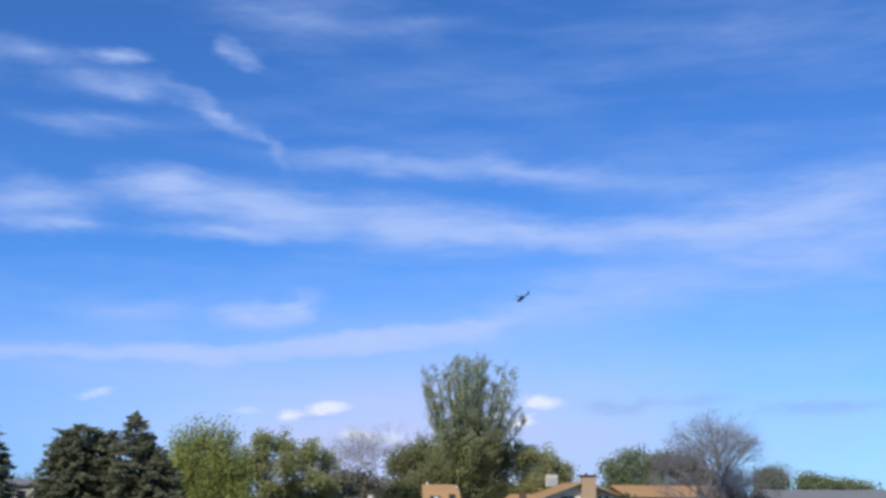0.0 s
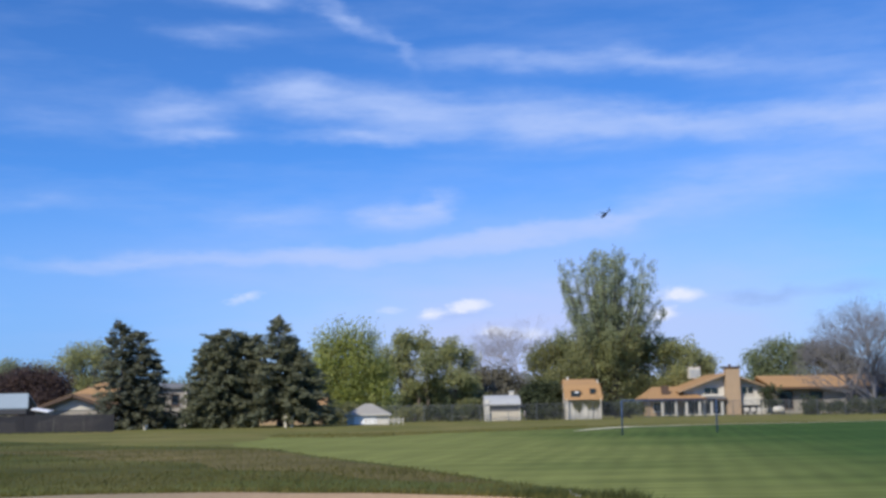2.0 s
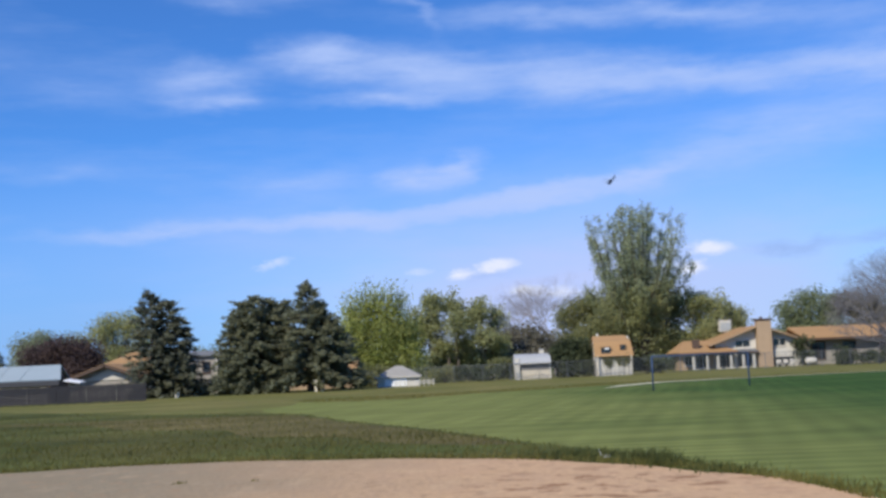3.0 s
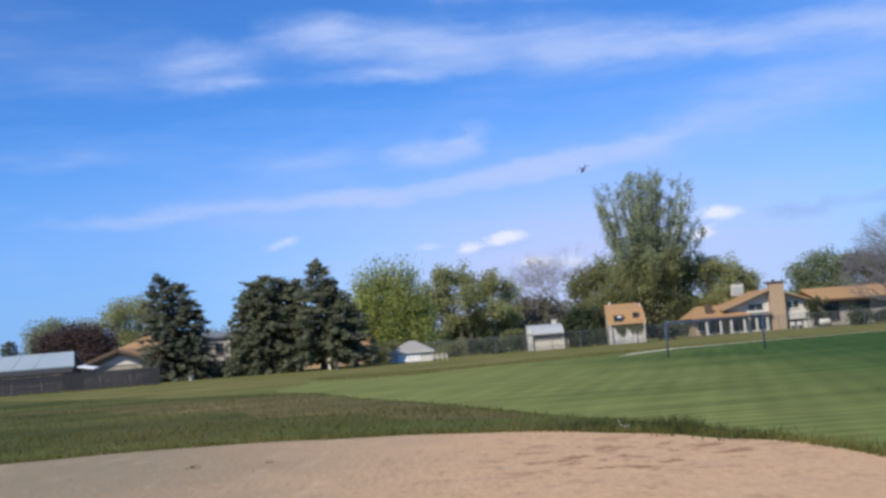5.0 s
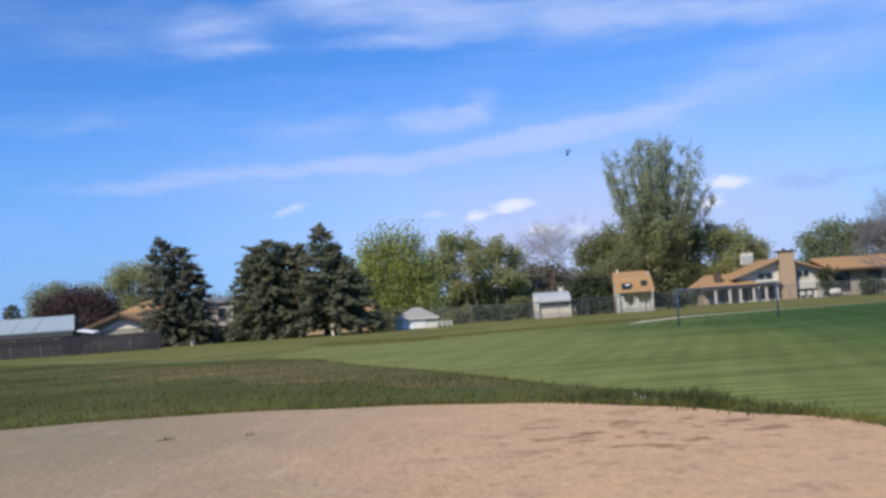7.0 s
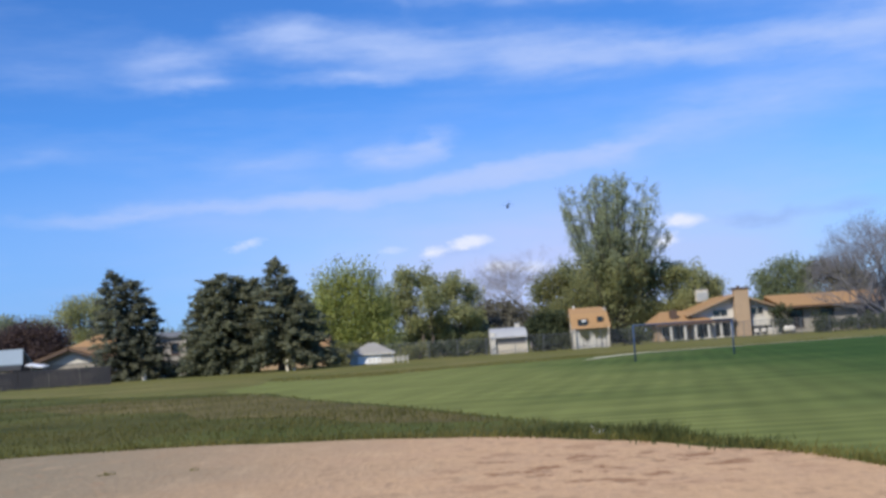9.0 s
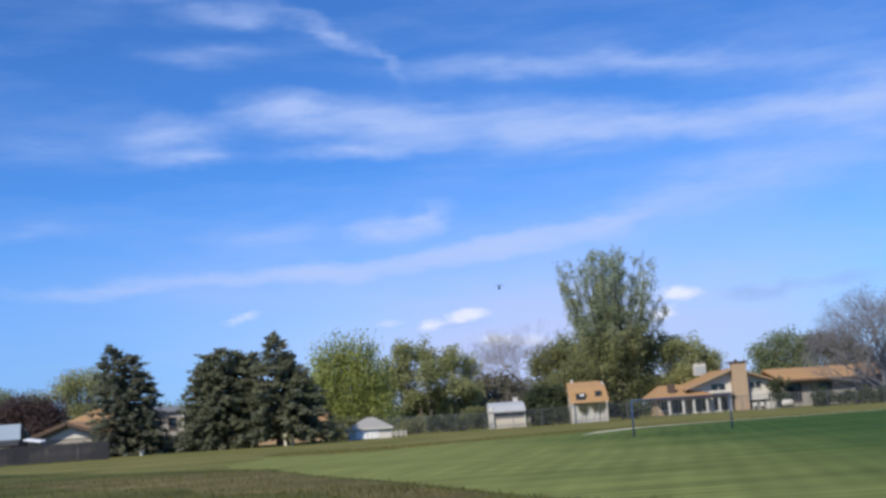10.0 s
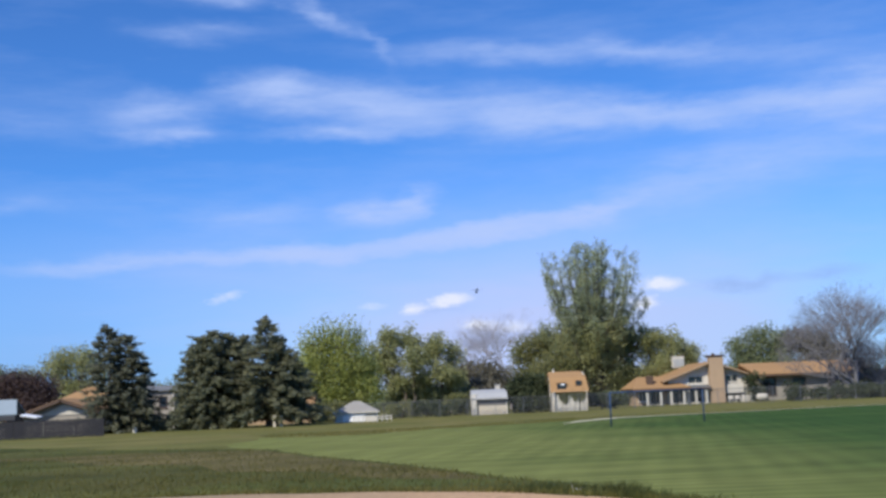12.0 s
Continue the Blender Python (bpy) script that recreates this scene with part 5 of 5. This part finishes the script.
broadleaf("evergreen_shrub", "low green shrub before the grey house", -24.2, 117, [(-1.6, 0.7, 1.2, 0.6), (0.6, 0.8, 1.3, 0.7)], HEDGE, trunk=0.08, density=2, size=0.18, clump=0.3, category="shrub")
SHRUBS = [(-11.3, 118, 1.6, 1.2, DEEP), (-1.6, 129.5, 1.9, 1.0, DEEP), (1.2, 131, 1.6, 1.0, HEDGE), (3.6, 130, 1.7, 1.2, HEDGE), (20.8, 133, 1.5, 1.2, HEDGE), (23.2, 135, 1.3, 0.9, HEDGE),
          (44.2, 135, 1.5, 1.3, HEDGE), (47.2, 133, 1.9, 0.9, HEDGE), (50.6, 132, 2.1, 1.0, HEDGE), (54.6, 132, 2.1, 1.0, HEDGE), (42.2, 145.4, 1.0, 2.3, HEDGE), (62.5, 146, 1.8, 1.2, BROWN), (-9.2, 126, 1.8, 1.3, DEEP), (6.0, 140, 2.2, 1.6, DEEP)]
for x, y, r, h, m in SHRUBS:
    broadleaf("shrub", "low garden shrub behind the chain link fence", x, y, [(-r * 0.5, h * 0.8, r * 0.75, h * 0.75), (r * 0.5, h * 0.9, r * 0.7, h * 0.8)], m, trunk=0.07, density=1.6, size=0.15, clump=0.32, group="yard shrubs", category="shrub")


def far_tree_line():
    """A low belt of trees and hedges beyond the yards."""
    n = 5200
    x = rng.uniform(-130, 140, n)
    top = 3.2 + 1.5 * np.sin(x * 0.21) + 1.0 * np.sin(x * 0.53 + 1) + 0.7 * np.sin(x * 1.3)
    z = rng.uniform(0.1, 1.0, n) ** 0.7 * np.maximum(top, 1.6)
    c = np.stack([x, rng.uniform(186, 196, n), z], 1)
    tagged(mesh_part("far_tree_line", *leaf_quads(c, 0.26, (0.6, 0.5, 0.5), 16), HAZEL), "hazy green belt of far trees and hedges", "trees", "", "stuff")


far_tree_line()


def far_cottage(x, y, w, h, wall, roof, label):
    t = thing("far_house", (x, y, 0), label, "house", "houses half hidden by trees")
    box("wall", t, wall, x - w / 2, x + w / 2, y, y + 6, 0, h)
    slab("roof", t, roof, [(x - w / 2 - 0.4, y - 0.5, h), (x + w / 2 + 0.4, y - 0.5, h), (x + w / 2 + 0.4, y + 3, h + 1.2), (x - w / 2 - 0.4, y + 3, h + 1.2)], 0.15)
    slab("roof", t, roof, [(x - w / 2 - 0.4, y + 6.5, h), (x + w / 2 + 0.4, y + 6.5, h), (x + w / 2 + 0.4, y + 3, h + 1.2), (x - w / 2 - 0.4, y + 3, h + 1.2)], 0.15)
    if w < 6.5:
        c = box("chimney", t, WHITE, x + 0.9, x + 1.5, y + 2.2, y + 2.8, h + 0.8, h + 1.75, 0.03, "white painted chimney")
        box("chimney_cap", c, GREY_METAL, x + 0.84, x + 1.56, y + 2.14, y + 2.86, h + 1.752, h + 1.85, 0.02)
    window(t, x - w / 4, x - w / 4 + 1.1, y - 0.02, 1.0, h - 0.5)
    window(t, x + w / 6, x + w / 6 + 1.1, y - 0.02, 1.0, h - 0.5)


far_cottage(2.2, 172, 8.0, 3.0, WHITE, GREY_SHINGLE, "pale far house glimpsed under the trees")
far_cottage(9.3, 146, 3.0, 1.6, WHITE, GREY_SHINGLE, "low pale house behind the metal shed")
far_cottage(-14.5, 124, 7.0, 1.9, TAN_WALL, SHINGLE, "low brown house hidden behind the spruces")


def post_pair():
    for x in (-13.0, -12.4):
        t = thing("gate_post", (x, 107.8, 0), "short tan wooden gate post under the spruce", "post", "gate posts")
        box("shaft", t, CREAM, x - 0.12, x + 0.12, 107.7, 107.95, -0.05, 0.95, 0.02)
        box("cap", t, WHITE, x - 0.16, x + 0.16, 107.66, 107.99, 0.952, 1.02, 0.01)
    t = thing("white_bucket", (-25.6, 107.5, 0), "white plastic bucket under the pine", "bucket")
    mesh_part("shell", *tubes([((-25.6, 107.5, 0), (-25.6, 107.5, 0.5), 0.17, 0.24)], 12), WHITE, t, smooth=False)


post_pair()


def climber(x, z0, z1, half):
    """Leafy vine hanging flat on the barn's front, fuller towards the eave."""
    t = thing("climbing_plant", (x, 127.95, 0), "leafy green climber hanging down the barn front", "climber", "climbers at the barn")
    stems = [((x, 127.95, -0.05), (x + 0.05, 127.95, z0), 0.02, 0.016)]
    spots = []
    for i in range(26):
        z = z0 + (z1 - z0) * math.sqrt(rng.uniform())
        w = half * (0.35 + 0.65 * (z - z0) / (z1 - z0))
        spots.append((x + rng.uniform(-w, w), 127.9, z))
        if i % 3 == 0:
            stems.append(((x + 0.05, 127.95, z0), (spots[-1][0], 127.93, z), 0.014, 0.006))
    mesh_part("stem", *tubes(stems, 5), BARK, t)
    mesh_part("leaves", *leaf_quads(spots, 0.07, (0.13, 0.035, 0.13), 26), DEEP, t)


for q in ((15.95, 1.2, 2.1, 0.3), (16.35, 0.7, 2.1, 0.22), (17.3, 1.1, 2.2, 0.5), (17.9, 0.8, 2.15, 0.3), (18.35, 1.3, 2.2, 0.22)):
    climber(*q)


# ---- helicopter ----
def helicopter():
    t = thing("helicopter", (0, 0, 0), "dark military style helicopter flying away", "helicopter")
    loft("fuselage", [(4.9, -0.35, 0.15, 0.15), (4.3, -0.3, 0.7, 0.6), (3.2, -0.1, 1.1, 0.95), (1.5, 0.1, 1.25, 1.15), (-1.0, 0.1, 1.25, 1.15), (-2.6, 0.2, 1.0, 0.9), (-3.8, 0.35, 0.55, 0.55)], HULL, t)
    loft("engine_cowl", [(1.6, 1.15, 0.3, 0.2), (0.8, 1.3, 0.75, 0.4), (-1.2, 1.3, 0.75, 0.4), (-2.6, 1.05, 0.35, 0.25)], HULL, t)
    loft("tail_boom", [(-3.4, 0.4, 0.5, 0.5), (-6.0, 0.55, 0.33, 0.36), (-9.3, 0.75, 0.2, 0.24)], HULL, t)
    prism_x("tail_fin", t, HULL, [(-8.3, 0.75), (-9.5, 0.6), (-10.7, 2.9), (-9.8, 2.95)], -0.12, 0.12)
    slab("stabiliser", t, HULL, [(-1.9, -8.0, 0.75), (1.9, -8.0, 0.75), (1.9, -8.9, 0.75), (-1.9, -8.9, 0.75)], 0.12)
    mesh_part("mast", *tubes([((0, 0, 1.4), (0, 0, 2.2), 0.2, 0.16)], 8), HULL, t)
    for s in (-1, 1):
        mesh_part("wheel_strut", *tubes([((s * 0.9, 1.8, -0.7), (s * 1.35, 1.8, -1.35), 0.09, 0.07)], 6), HULL, t)
        mesh_part("wheel", *tubes([((s * 1.35 - 0.12, 1.8, -1.4), (s * 1.35 + 0.12, 1.8, -1.4), 0.32, 0.32)], 10), TYRE, t)
        box("windscreen", t, PANE, s * 0.55 - 0.4, s * 0.55 + 0.4, 4.0, 4.2, 0.05, 0.45, 0.03)
    main = new("main_rotor")
    main.parent = t
    ORIGIN[main.name] = Vector((0, 0, 0))
    mesh_part("hub", *tubes([((0, 0, -0.12), (0, 0, 0.14), 0.42, 0.36)], 10), BLADE_BLACK, main)
    for i in range(4):
        a = radians(90 * i)
        u, w = Vector((math.cos(a), math.sin(a), 0)), Vector((-math.sin(a), math.cos(a), 0))
        slab("blade", main, BLADE_BLACK, [u * 0.4 - w * 0.28, u * 7.6 - w * 0.28 + Vector((0, 0, 0.12)), u * 7.6 + w * 0.28 + Vector((0, 0, 0.12)), u * 0.4 + w * 0.28], 0.10)
    tail = new("tail_rotor")
    tail.parent = t
    ORIGIN[tail.name] = Vector((0, 0, 0))
    for i in range(4):
        a = radians(90 * i + 20)
        u, w = Vector((0, math.cos(a), math.sin(a))), Vector((0, -math.sin(a), math.cos(a)))
        slab("tail_blade", tail, BLADE_BLACK, [u * 0.1 - w * 0.09, u * 1.5 - w * 0.09, u * 1.5 + w * 0.09, u * 0.1 + w * 0.09], 0.05)
    t.scale = (0.82, 0.82, 0.82)
    return t, main, tail


heli, main_rotor, tail_rotor = helicopter()

# seconds, x, y, height, heading to the left, nose down, bank to the left
FLIGHT = [
    (0.0, 151.4, 750.7, 137.0, 30, 13, 8),
    (0.5, 146.5, 772.5, 137.1, 29, 13, 8),
    (1.0, 140.8, 794.5, 137.3, 28, 13, 8),
    (1.5, 134.5, 816.6, 136.0, 26, 13, 7),
    (2.0, 129.3, 838.7, 135.4, 23, 13, 6),
    (2.5, 124.9, 860.7, 134.7, 21, 13, 5),
    (3.0, 120.2, 882.2, 134.1, 19, 13, 4),
    (5.0, 102.8, 970.7, 132.9, 12, 13, 2),
    (5.5, 97.9, 991.9, 133.2, 10, 13, 2),
    (6.0, 95.1, 1012.9, 133.7, 9, 13, 1),
    (6.5, 92.2, 1034.1, 133.0, 8, 12, 1),
    (8.5, 84.1, 1120.9, 130.2, 5, 11, 0),
    (9.0, 80.4, 1142.1, 128.6, 4, 11, 0),
    (9.5, 78.3, 1163.0, 127.6, 4, 11, 0),
    (10.0, 76.9, 1183.3, 125.4, 3, 11, 0),
    (10.5, 74.6, 1203.1, 121.8, 3, 11, 0),
    (11.0, 74.4, 1222.6, 118.0, 3, 11, 0),
    (11.5, 74.4, 1242.2, 116.2, 3, 11, 0),
    (12.0, 74.3, 1261.7, 115.0, 3, 11, 0),
]


def motions():
    walk(heli, [(t, Matrix.Translation((x, y, z)) @ pose(0, 0, 0, 0, 0, h) @ pose(0, 0, 0, -down, 0, 0) @ pose(0, 0, 0, 0, -bank, 0)) for t, x, y, z, h, down, bank in FLIGHT])
    step = 84
    walk(main_rotor, [(i / 20, pose(0, 0, 2.25, 0, 0, 8 + i * step % 360)) for i in range(241)])
    walk(tail_rotor, [(i / 20, pose(0.22, -9.9, 2.4, i * 70 % 360, 0, 0)) for i in range(241)])


motions()
